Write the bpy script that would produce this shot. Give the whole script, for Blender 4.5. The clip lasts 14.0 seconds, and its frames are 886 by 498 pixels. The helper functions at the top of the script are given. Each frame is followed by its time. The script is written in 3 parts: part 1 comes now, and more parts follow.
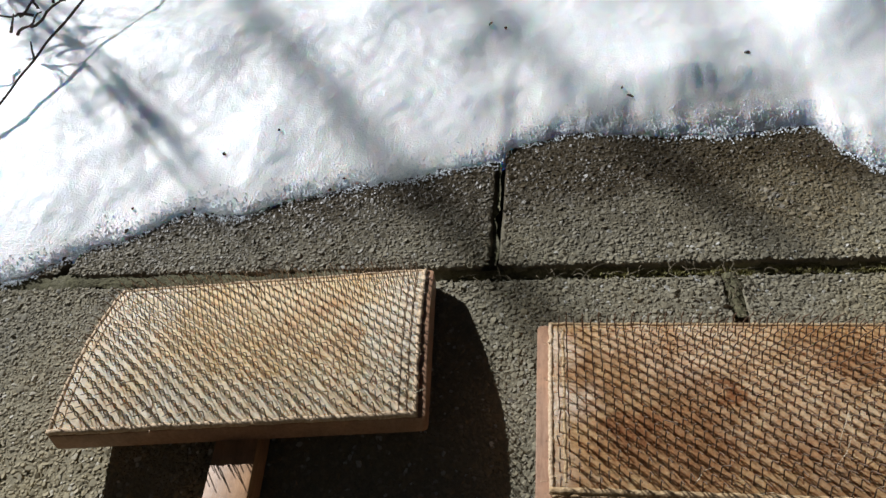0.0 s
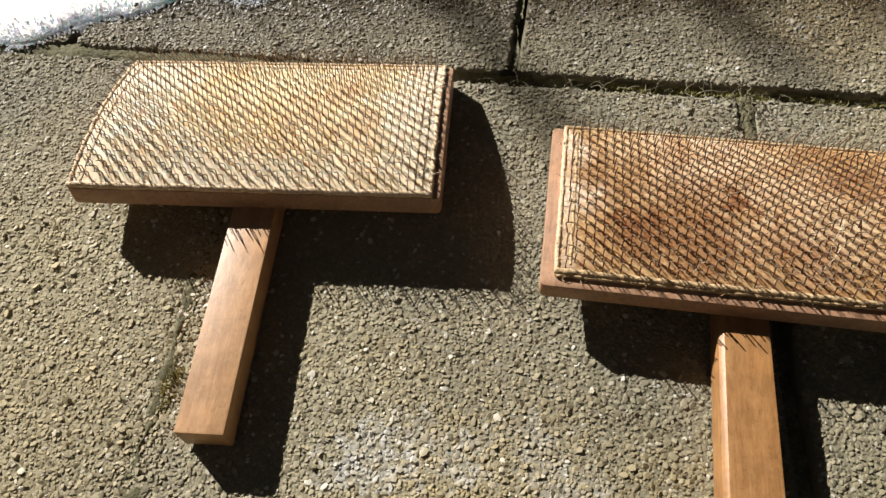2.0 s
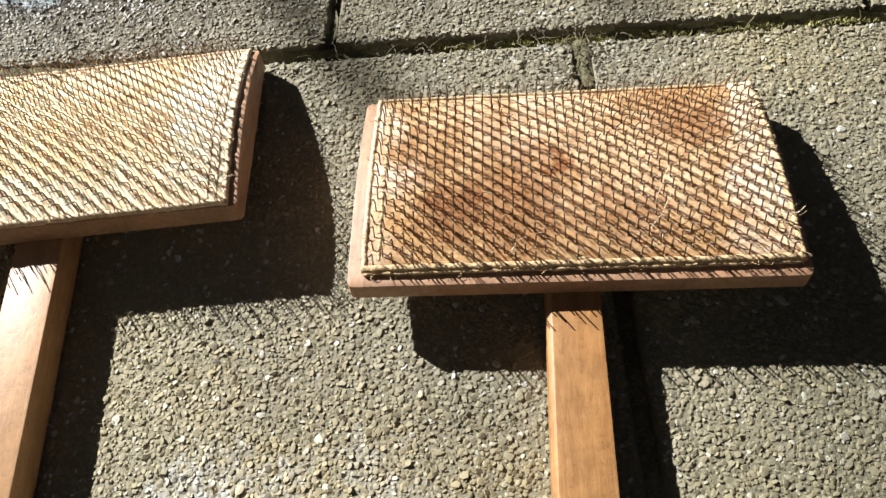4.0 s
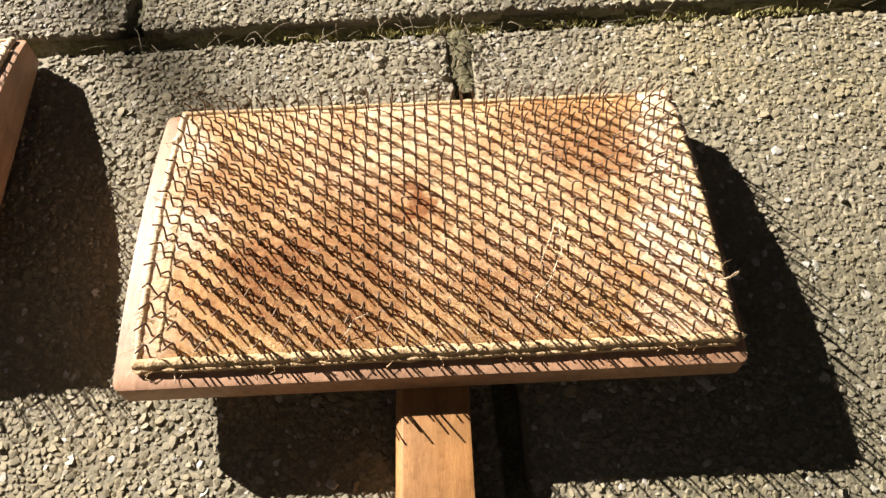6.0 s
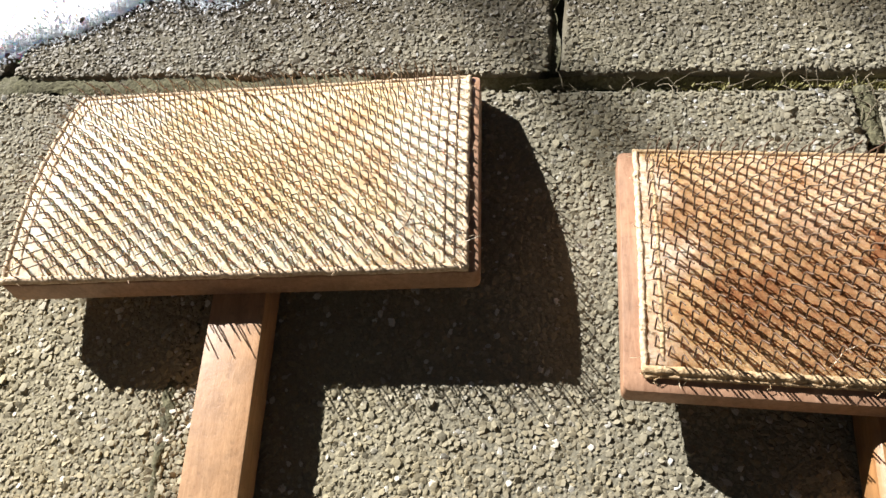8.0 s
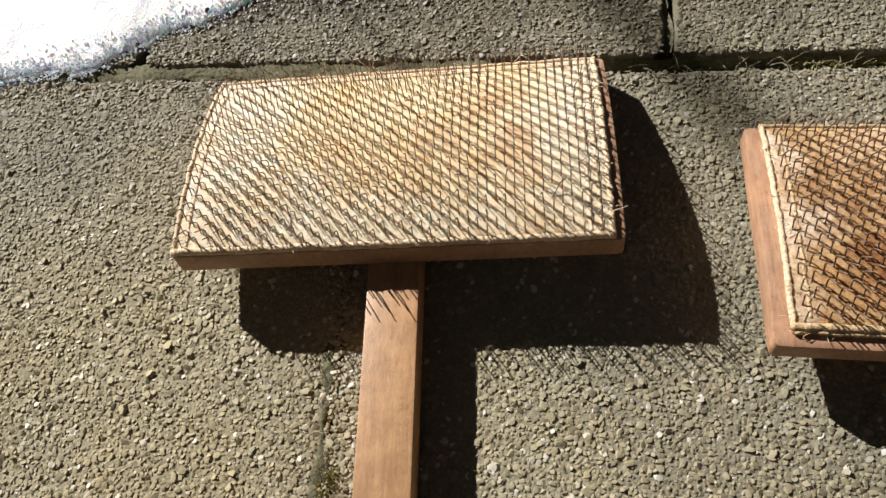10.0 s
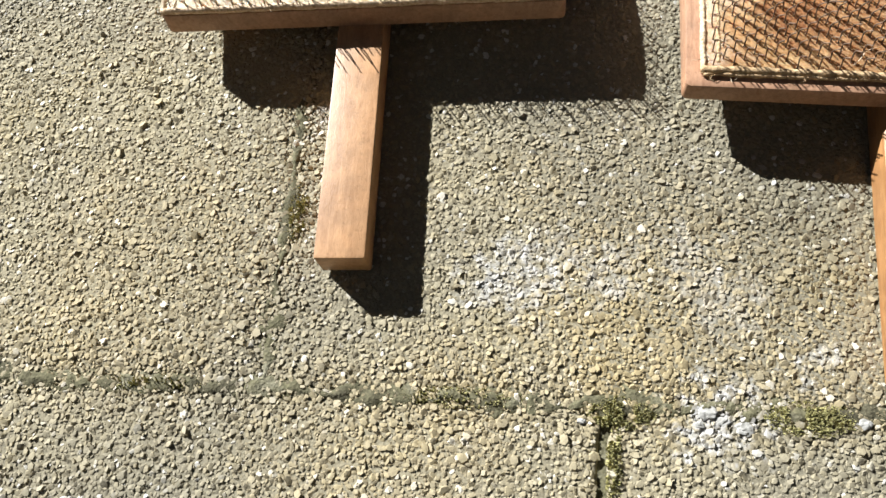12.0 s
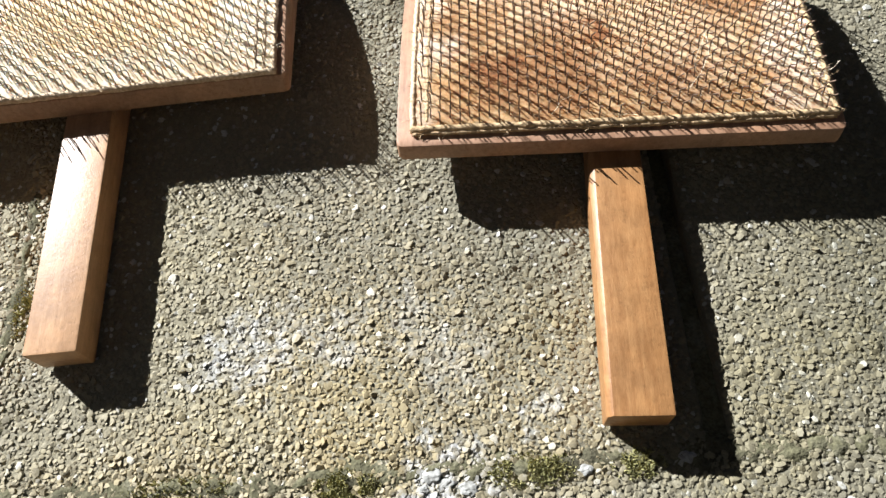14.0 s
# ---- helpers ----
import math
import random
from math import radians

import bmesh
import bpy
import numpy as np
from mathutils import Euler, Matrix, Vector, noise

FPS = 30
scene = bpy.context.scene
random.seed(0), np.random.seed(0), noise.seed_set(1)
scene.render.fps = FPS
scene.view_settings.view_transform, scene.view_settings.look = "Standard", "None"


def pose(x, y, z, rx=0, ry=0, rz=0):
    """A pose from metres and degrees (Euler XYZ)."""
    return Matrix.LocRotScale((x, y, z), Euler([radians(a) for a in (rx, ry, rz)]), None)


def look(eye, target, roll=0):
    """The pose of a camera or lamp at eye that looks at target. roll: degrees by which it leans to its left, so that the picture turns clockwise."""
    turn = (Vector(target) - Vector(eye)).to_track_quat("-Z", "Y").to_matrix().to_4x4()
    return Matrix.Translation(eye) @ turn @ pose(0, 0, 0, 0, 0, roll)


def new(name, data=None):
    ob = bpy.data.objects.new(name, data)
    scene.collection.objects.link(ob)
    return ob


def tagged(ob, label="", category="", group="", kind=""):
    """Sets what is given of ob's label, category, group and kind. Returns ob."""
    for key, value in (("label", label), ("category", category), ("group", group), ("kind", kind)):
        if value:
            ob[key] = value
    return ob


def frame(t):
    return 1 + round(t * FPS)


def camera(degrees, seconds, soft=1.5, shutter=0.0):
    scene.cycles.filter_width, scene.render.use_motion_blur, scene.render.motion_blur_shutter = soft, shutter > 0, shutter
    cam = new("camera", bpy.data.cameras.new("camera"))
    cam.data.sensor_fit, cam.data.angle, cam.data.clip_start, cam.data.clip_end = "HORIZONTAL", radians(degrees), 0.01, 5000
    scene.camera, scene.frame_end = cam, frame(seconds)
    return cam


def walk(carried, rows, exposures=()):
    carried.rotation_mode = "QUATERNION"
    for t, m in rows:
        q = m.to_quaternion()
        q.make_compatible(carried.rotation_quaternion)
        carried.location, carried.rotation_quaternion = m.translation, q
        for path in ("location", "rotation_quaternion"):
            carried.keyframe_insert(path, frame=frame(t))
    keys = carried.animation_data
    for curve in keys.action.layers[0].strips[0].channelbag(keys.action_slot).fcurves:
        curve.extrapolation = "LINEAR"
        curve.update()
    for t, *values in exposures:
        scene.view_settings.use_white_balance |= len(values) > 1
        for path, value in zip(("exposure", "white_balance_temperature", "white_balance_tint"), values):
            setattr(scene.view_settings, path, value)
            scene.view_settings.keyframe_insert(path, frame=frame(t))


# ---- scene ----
cam = camera(62.70, 14.0)
PATH = [
    (0, (0.04844, -0.08112, 0.37201), (-0.12405, 0.5814, -0.3569), -10.22),
    (0.5, (0.03483, -0.07667, 0.35827), (-0.12518, 0.55445, -0.40074), -8.32),
    (1, (0.04272, -0.07221, 0.34901), (-0.09672, 0.5477, -0.42318), -7.66),
    (1.5, (0.03844, -0.08841, 0.34923), (-0.11359, 0.49069, -0.45173), -7.63),
    (2, (0.0308, -0.12173, 0.35547), (-0.10009, 0.39368, -0.49142), -4.73),
    (2.5, (0.05682, -0.12561, 0.37554), (-0.05603, 0.36272, -0.48979), -8.11),
    (3, (0.0755, -0.13393, 0.38168), (-0.02297, 0.28689, -0.5201), -9.49),
    (3.5, (0.08135, -0.12473, 0.37144), (-0.01895, 0.29209, -0.532), -9.11),
    (4, (0.11094, -0.07534, 0.32737), (0.01114, 0.39191, -0.55111), -10.86),
    (4.2, (0.12103, -0.06525, 0.31258), (0.05418, 0.40307, -0.56845), -7.66),
    (6.3, (0.14232, 0.0041, 0.25878), (0.14043, 0.43634, -0.64298), -1.52),
    (6.5, (0.12716, 0.00029, 0.261), (0.11783, 0.44329, -0.63548), -2.68),
    (7, (0.07406, -0.00486, 0.28332), (0.01728, 0.40448, -0.62729), -6.41),
    (7.5, (0.03168, -0.01709, 0.29539), (-0.10184, 0.41867, -0.59472), -11.99),
    (8, (0.00544, -0.01964, 0.30417), (-0.15172, 0.42304, -0.57863), -13.60),
    (8.2, (-0.00558, -0.02083, 0.31088), (-0.16017, 0.43565, -0.56532), -12.60),
    (10.3, (-0.05189, -0.06123, 0.32745), (-0.23607, 0.35464, -0.56313), -18.14),
    (10.5, (-0.05195, -0.07566, 0.32882), (-0.2501, 0.31275, -0.57111), -19.94),
    (11, (-0.04888, -0.10797, 0.33386), (-0.24182, 0.26165, -0.57507), -18.52),
    (11.5, (-0.03726, -0.13174, 0.33069), (-0.23068, 0.21965, -0.58534), -19.94),
    (12, (-0.01862, -0.14219, 0.33175), (-0.17255, 0.19796, -0.59594), -16.77),
    (12.5, (0.00403, -0.15014, 0.33367), (-0.1385, 0.22377, -0.58278), -14.34),
    (13, (0.03236, -0.15056, 0.33503), (-0.10152, 0.25786, -0.56789), -12.92),
    (13.5, (0.06694, -0.14299, 0.33097), (-0.05207, 0.33996, -0.53656), -10.49),
    (14, (0.08499, -0.13165, 0.31606), (-0.00077, 0.30667, -0.57866), -10.14),
]
EXPOSURES = [(0, 0.20, 5700, 10), (0.5, 0.25, 5850, 10), (1.5, 0.57, 6150, 11), (2, 0.98, 6300, 11), (3, 1.40, 6150, 10), (4, 1.46, 5950, 9), (6.5, 1.60, 6750, 16), (7.5, 1.47, 6200, 16), (8, 1.36, 5950, 12),
             (10.5, 0.83, 6150, 12), (11, 1.22, 6150, 11), (11.5, 1.30, 6000, 10), (12.5, 1.56, 5700, 10), (14, 1.50, 5650, 10)]
walk(cam, [(t, look(eye, target, roll)) for t, eye, target, roll in PATH], EXPOSURES)

# ---- light ----
SUN_WAY = Vector((-1.44, 1.03, 1.0))
SUN_FROM = SUN_WAY.normalized()
world = bpy.data.worlds.new("world")
scene.world = world
world.use_nodes = True
wn = world.node_tree.nodes
sky = wn.new("ShaderNodeTexSky")
sky.sky_type, sky.sun_disc = "NISHITA", False
sky.sun_elevation = math.asin(SUN_FROM.z)
sky.sun_rotation = math.atan2(SUN_FROM.x, SUN_FROM.y)
world.node_tree.links.new(sky.outputs[0], wn["Background"].inputs[0])
wn["Background"].inputs[1].default_value = 0.0032
sun_data = bpy.data.lights.new("sun", "SUN")
sun_data.energy, sun_data.angle, sun_data.color = 5.0, radians(0.38), (1.0, 0.955, 0.88)
sun = new("sun", sun_data)
sun.matrix_world = look(SUN_FROM * 10, (0, 0, 0))


# ---- materials ----
class Nodes:
    """A small wrapper for building node materials."""

    def __init__(self, name):
        self.mat = bpy.data.materials.new(name)
        self.mat.use_nodes = True
        self.tree = self.mat.node_tree
        self.bsdf = self.tree.nodes["Principled BSDF"]

    def add(self, kind, **values):
        node = self.tree.nodes.new(kind)
        for key, value in values.items():
            setattr(node, key, value)
        return node

    def join(self, a, b):
        self.tree.links.new(a, b)

    def coords(self, scale=(1, 1, 1), turn=(0, 0, 0)):
        c, m = self.add("ShaderNodeTexCoord"), self.add("ShaderNodeMapping")
        m.inputs["Scale"].default_value, m.inputs["Rotation"].default_value = scale, turn
        self.join(c.outputs["Object"], m.inputs["Vector"])
        return m.outputs[0]

    def noise(self, scale, detail=4.0, vector=None, rough=0.5, distort=0.0):
        n = self.add("ShaderNodeTexNoise")
        n.inputs["Scale"].default_value, n.inputs["Detail"].default_value = scale, detail
        n.inputs["Roughness"].default_value, n.inputs["Distortion"].default_value = rough, distort
        self.join(vector if vector is not None else self.coords(), n.inputs["Vector"])
        return n.outputs[0]

    def ramp(self, value, *stops):
        r = self.add("ShaderNodeValToRGB")
        els = r.color_ramp.elements
        while len(els) < len(stops):
            els.new(0.5)
        for el, (pos, col) in zip(els, stops):
            el.position, el.color = pos, (*col, 1) if not isinstance(col, float) else (col, col, col, 1)
        self.join(value, r.inputs[0])
        return r.outputs[0]

    def mix(self, a, b, factor, blend="MIX"):
        m = self.add("ShaderNodeMix", data_type="RGBA", blend_type=blend)
        for sock, v in ((m.inputs[6], a), (m.inputs[7], b), (m.inputs[0], factor)):
            if isinstance(v, bpy.types.NodeSocket):
                self.join(v, sock)
            elif isinstance(v, tuple):
                sock.default_value = (*v, 1)
            else:
                sock.default_value = v
        return m.outputs[2]

    def blots(self, places, vector, wobble=0.012, scale=60):
        """A mask of soft-edged stains: x, y, radius, strength each."""
        warp = self.add("ShaderNodeTexNoise")
        warp.inputs["Scale"].default_value, warp.inputs["Detail"].default_value = scale, 5
        self.join(vector, warp.inputs["Vector"])
        shift = self.add("ShaderNodeVectorMath", operation="MULTIPLY_ADD")
        self.join(warp.outputs["Color"], shift.inputs[0])
        shift.inputs[1].default_value = (wobble * 2, wobble * 2, 0)
        shift.inputs[2].default_value = (-wobble, -wobble, 0)
        moved = self.add("ShaderNodeVectorMath", operation="ADD")
        self.join(vector, moved.inputs[0])
        self.join(shift.outputs[0], moved.inputs[1])
        flat = self.add("ShaderNodeVectorMath", operation="MULTIPLY")
        self.join(moved.outputs[0], flat.inputs[0])
        flat.inputs[1].default_value = (1, 1, 0)
        total = None
        for x, y, radius, strength in places:
            d = self.add("ShaderNodeVectorMath", operation="DISTANCE")
            self.join(flat.outputs[0], d.inputs[0])
            d.inputs[1].default_value = (x, y, 0)
            r = self.add("ShaderNodeMapRange", interpolation_type="SMOOTHSTEP")
            self.join(d.outputs["Value"], r.inputs["Value"])
            r.inputs["From Min"].default_value, r.inputs["From Max"].default_value = radius * 0.4, radius
            r.inputs["To Min"].default_value, r.inputs["To Max"].default_value = strength, 0
            if total is None:
                total = r.outputs[0]
            else:
                m = self.add("ShaderNodeMath", operation="MAXIMUM")
                self.join(total, m.inputs[0])
                self.join(r.outputs[0], m.inputs[1])
                total = m.outputs[0]
        return total

    def wet(self):
        """Damp paving beside the melting snow."""
        v = self.add("ShaderNodeSeparateXYZ")
        self.join(self.coords((1, 1, 1), (0, 0, -0.13)), v.inputs[0])
        n = self.add("ShaderNodeMath", operation="MULTIPLY_ADD")
        self.join(self.noise(16, 4), n.inputs[0])
        n.inputs[1].default_value = 0.12
        self.join(v.outputs[1], n.inputs[2])
        return self.ramp(n.outputs[0], (0.305, 0.0), (0.375, 1.0))

    def bump(self, height, strength, distance):
        b = self.add("ShaderNodeBump")
        b.inputs["Strength"].default_value, b.inputs["Distance"].default_value = strength, distance
        self.join(height, b.inputs["Height"])
        self.join(b.outputs[0], self.bsdf.inputs["Normal"])

    def out(self, colour, rough=0.8, spec=0.4, metal=0.0):
        for sock, v in ((self.bsdf.inputs["Base Color"], colour), (self.bsdf.inputs["Roughness"], rough)):
            if isinstance(v, bpy.types.NodeSocket):
                self.join(v, sock)
            elif isinstance(v, tuple):
                sock.default_value = (*v, 1)
            else:
                sock.default_value = v
        self.bsdf.inputs["Specular IOR Level"].default_value = spec
        self.bsdf.inputs["Metallic"].default_value = metal
        return self.mat


# Broad patches of darker, then paler paving: x, y, radius, strength.
DULL = [(0.22, -0.03, 0.10, 0.6), (0.36, 0.02, 0.22, 1.0), (0.20, -0.08, 0.10, 0.6), (0.13, 0.03, 0.09, 0.45), (0.06, 0.10, 0.06, 0.4), (0.30, 0.18, 0.12, 0.5), (0.02, 0.20, 0.08, 0.4)]
PALER = [(-0.30, 0.00, 0.20, 0.9), (-0.05, -0.12, 0.14, 0.6), (-0.08, 0.0, 0.08, 0.5), (0.25, 0.22, 0.06, 0.5)]
LIME = [(-0.035, -0.030, 0.030, 0.6), (0.005, -0.022, 0.020, 0.45), (0.045, -0.012, 0.020, 0.3), (0.055, -0.085, 0.020, 0.8), (0.075, -0.080, 0.014, 0.6),
        (-0.015, -0.012, 0.014, 0.3), (0.10, -0.055, 0.012, 0.5), (0.06, -0.035, 0.02, 0.25), (-0.15, 0.05, 0.01, 0.35), (0.19, 0.31, 0.012, 0.5), (0.045, 0.315, 0.010, 0.35)]
OCHRE = [(-0.22, -0.05, 0.10, 0.6), (-0.06, -0.10, 0.05, 0.5), (0.21, 0.31, 0.06, 0.8), (-0.10, -0.13, 0.08, 0.4), (0.03, -0.03, 0.09, 0.8), (0.10, -0.03, 0.07, 0.7), (0.0, 0.03, 0.06, 0.5)]


def lime_crust(n, v):
    """Broken whitish lime bloom: stains that cover only some of the grains."""
    m = n.add("ShaderNodeMath", operation="MULTIPLY")
    n.join(n.blots(LIME, v, 0.035, 110), m.inputs[0])
    n.join(n.ramp(n.noise(260, 4, v, 0.6), (0.40, 0.15), (0.62, 1.15)), m.inputs[1])
    return m.outputs[0]


def mat_matrix():
    """The cement between the pebbles, with broad darker and paler patches and lime."""
    n = Nodes("paver_cement")
    v = n.coords()
    broad = n.ramp(n.noise(9, 5), (0.35, (0.208, 0.187, 0.130)), (0.55, (0.240, 0.214, 0.146)), (0.75, (0.260, 0.228, 0.150)))
    fine = n.noise(900, 5, rough=0.7)
    col = n.mix(broad, n.ramp(fine, (0.3, 0.55), (0.7, 1.25)), 0.6, "MULTIPLY")
    col = n.mix(col, (0.60, 0.605, 0.575), n.blots(DULL, v, 0.05, 14), "MULTIPLY")
    col = n.mix(col, (1.34, 1.3, 1.2), n.blots(PALER, v, 0.05, 14), "MULTIPLY")
    col = n.mix(col, (0.40, 0.395, 0.37), lime_crust(n, v))
    col = n.mix(col, (0.30, 0.255, 0.195), n.wet(), "MULTIPLY")
    grit = n.add("ShaderNodeTexVoronoi")
    grit.inputs["Scale"].default_value = 620
    n.join(v, grit.inputs["Vector"])
    n.bump(n.mix(fine, grit.outputs["Distance"], 0.5), 0.6, 0.0009)
    return n.out(col, 0.9, 0.3)


def mat_pebble():
    """Exposed pebbles: greys, ochres and a few near-white ones, one colour each."""
    n = Nodes("paver_pebble")
    v = n.coords()
    rnd = n.add("ShaderNodeNewGeometry").outputs["Random Per Island"]
    base = n.ramp(rnd, (0.0, (0.222, 0.199, 0.140)), (0.25, (0.244, 0.217, 0.151)), (0.5, (0.262, 0.232, 0.158)),
                  (0.72, (0.276, 0.241, 0.158)), (0.9, (0.295, 0.264, 0.188)), (0.965, (0.34, 0.315, 0.255)), (0.978, (0.50, 0.48, 0.43)))
    broad = n.ramp(n.noise(7, 5, rough=0.6), (0.3, (0.80, 0.82, 0.84)), (0.5, (1.0, 0.99, 0.95)), (0.7, (1.1, 1.05, 0.86)))
    col = n.mix(base, broad, 0.8, "MULTIPLY")
    col = n.mix(col, (1.08, 1.0, 0.85), n.blots(OCHRE, v, 0.03, 25), "MULTIPLY")
    col = n.mix(col, (0.60, 0.605, 0.575), n.blots(DULL, v, 0.05, 14), "MULTIPLY")
    col = n.mix(col, (1.34, 1.3, 1.2), n.blots(PALER, v, 0.05, 14), "MULTIPLY")
    speck = n.noise(1500, 2)
    col = n.mix(col, n.ramp(speck, (0.3, 0.65), (0.7, 1.2)), 0.5, "MULTIPLY")
    col = n.mix(col, (0.48, 0.47, 0.45), lime_crust(n, v))
    damp = n.wet()
    col = n.mix(col, (0.30, 0.255, 0.19), damp, "MULTIPLY")
    n.bump(speck, 0.4, 0.0004)
    return n.out(col, n.ramp(damp, (0.0, 0.8), (1.0, 0.45)), 0.4)


def mat_wood(name, dark, light, gloss, scale=1.0):
    n = Nodes(name)
    v = n.coords((60 * scale, 7 * scale, 60 * scale))
    grain = n.noise(6, 6, v, 0.65, 0.6)
    fine = n.noise(40, 3, v, 0.6)
    col = n.ramp(grain, (0.3, dark), (0.5, tuple((a + b) / 2 for a, b in zip(dark, light))), (0.72, light))
    col = n.mix(col, n.ramp(fine, (0.3, 0.75), (0.65, 1.1)), 0.4, "MULTIPLY")
    col = n.mix(col, n.ramp(n.noise(55, 6, rough=0.65), (0.32, 0.66), (0.62, 1.1)), 0.7, "MULTIPLY")
    nicks = n.noise(420, 3, rough=0.6)
    col = n.mix(col, n.ramp(nicks, (0.30, 0.55), (0.42, 1.0)), 0.4, "MULTIPLY")
    col = n.mix(col, (1.25, 1.2, 1.12), n.ramp(n.noise(24, 5, rough=0.6), (0.5, 0.0), (0.7, 0.8)), "MULTIPLY")
    n.bump(n.mix(n.mix(grain, fine, 0.5), nicks, 0.45), 0.35, 0.0007)
    return n.out(col, n.ramp(fine, (0.2, gloss), (0.8, gloss + 0.2)), 0.4)


def mat_cloth(name, base, stain, amount, grime, places, pale):
    """Woven backing with rusty and greasy stains and paler parts at given places."""
    n = Nodes(name)
    v = n.coords()
    weave = n.add("ShaderNodeTexWave", wave_type="BANDS", bands_direction="X")
    weave.inputs["Scale"].default_value, weave.inputs["Distortion"].default_value = 260, 1.5
    weave2 = n.add("ShaderNodeTexWave", wave_type="BANDS", bands_direction="Y")
    weave2.inputs["Scale"].default_value, weave2.inputs["Distortion"].default_value = 260, 1.5
    n.join(v, weave.inputs["Vector"])
    n.join(v, weave2.inputs["Vector"])
    cross = n.mix(weave.outputs[0], weave2.outputs[0], 0.5)
    col = n.mix(base, n.ramp(n.noise(70, 5, v, 0.65), (0.3, (0.72, 0.66, 0.58)), (0.7, (1.1, 1.08, 1.05))), 0.8 * grime, "MULTIPLY")
    col = n.mix(col, n.ramp(n.noise(450, 3, v), (0.3, 0.75), (0.7, 1.12)), 0.6 * grime, "MULTIPLY")
    col = n.mix(col, (0.90, 0.775, 0.62), n.blots(pale, v, 0.03, 45))
    blot = n.add("ShaderNodeMath", operation="MULTIPLY")
    n.join(n.ramp(n.noise(26, 5, v, 0.6, 0.4), (0.5, 0.0), (0.72, 1.0)), blot.inputs[0])
    blot.inputs[1].default_value = amount
    col = n.mix(col, stain, blot.outputs[0])
    soil = n.add("ShaderNodeMath", operation="MULTIPLY")
    n.join(n.ramp(n.noise(110, 6, v, 0.7), (0.36, 0.0), (0.66, 1.0)), soil.inputs[0])
    soil.inputs[1].default_value = amount
    col = n.mix(col, (stain[0] * 0.9, stain[1] * 0.85, stain[2] * 0.9), soil.outputs[0])
    spots = n.add("ShaderNodeMath", operation="MULTIPLY")
    n.join(n.blots(places, v, 0.026, 90), spots.inputs[0])
    n.join(n.ramp(n.noise(240, 5, v, 0.7), (0.28, 0.55), (0.60, 1.1)), spots.inputs[1])
    col = n.mix(col, (0.50, 0.335, 0.24), spots.outputs[0], "MULTIPLY")
    col = n.mix(col, n.ramp(n.noise(330, 4, v, 0.7), (0.32, (0.62, 0.55, 0.46)), (0.62, (1.1, 1.1, 1.1))), 0.7 * grime, "MULTIPLY")
    n.bump(n.mix(cross, n.noise(420, 5, v, 0.75), 0.93), 0.7, 0.0009)
    n.bsdf.inputs["Subsurface Weight"].default_value = 0.6
    n.bsdf.inputs["Subsurface Scale"].default_value = 1.0
    n.bsdf.inputs["Subsurface Radius"].default_value = (0.0036, 0.0028, 0.0020)
    return n.out(col, 0.85, 0.25)


def mat_plain(name, a, b, scale, rough, metal=0.0, bump=0.3, dist=0.0005, spec=0.4):
    n = Nodes(name)
    tex = n.noise(scale, 4)
    n.bump(tex, bump, dist)
    return n.out(n.ramp(tex, (0.3, a), (0.7, b)), rough, spec, metal)


def mat_snow():
    n = Nodes("old_snow")
    coarse, fine = n.noise(60, 5, rough=0.6), n.noise(520, 5, rough=0.75)
    grain = n.add("ShaderNodeTexVoronoi")
    grain.inputs["Scale"].default_value = 700
    n.join(n.coords(), grain.inputs["Vector"])
    col = n.ramp(coarse, (0.3, (0.945, 0.96, 0.98)), (0.6, (0.98, 0.985, 0.99)))
    n.bump(n.mix(fine, grain.outputs["Distance"], 0.45), 0.55, 0.0015)
    n.bsdf.inputs["Subsurface Weight"].default_value = 0.75
    n.bsdf.inputs["Subsurface Scale"].default_value = 1.0
    n.bsdf.inputs["Subsurface Radius"].default_value = (0.022, 0.034, 0.048)
    return n.out(col, 0.4, 0.5)


def mat_moss():
    n = Nodes("moss_and_soil")
    tex = n.noise(35, 5, rough=0.65)
    fine = n.noise(700, 3)
    col = n.ramp(tex, (0.31, (0.022, 0.018, 0.012)), (0.37, (0.095, 0.086, 0.054)), (0.54, (0.145, 0.134, 0.076)), (0.66, (0.20, 0.185, 0.125)))
    col = n.mix(col, n.ramp(fine, (0.3, 0.45), (0.7, 1.3)), 0.7, "MULTIPLY")
    n.bump(fine, 0.8, 0.001)
    return n.out(col, 0.95, 0.1)


CEMENT, PEBBLE, SNOW, MOSS = mat_matrix(), mat_pebble(), mat_snow(), mat_moss()
SOIL = mat_plain("garden_soil", (0.03, 0.022, 0.015), (0.07, 0.05, 0.032), 40, 0.95, 0, 0.8, 0.01)
WOOD_HEAD = mat_wood("brown_beech", (0.275, 0.145, 0.078), (0.455, 0.27, 0.162), 0.42)
WOOD_A = mat_wood("reddish_worn_wood", (0.36, 0.195, 0.088), (0.51, 0.30, 0.15), 0.38)
WOOD_B = mat_wood("amber_varnished_wood", (0.25, 0.115, 0.038), (0.40, 0.21, 0.08), 0.36)
WIRE_A = mat_plain("dull_steel_wire", (0.17, 0.125, 0.085), (0.32, 0.245, 0.17), 300, 0.6, 0.3, 0.1)
WIRE_B = mat_plain("rusty_steel_wire", (0.10, 0.062, 0.038), (0.22, 0.145, 0.09), 300, 0.6, 0.3, 0.1)
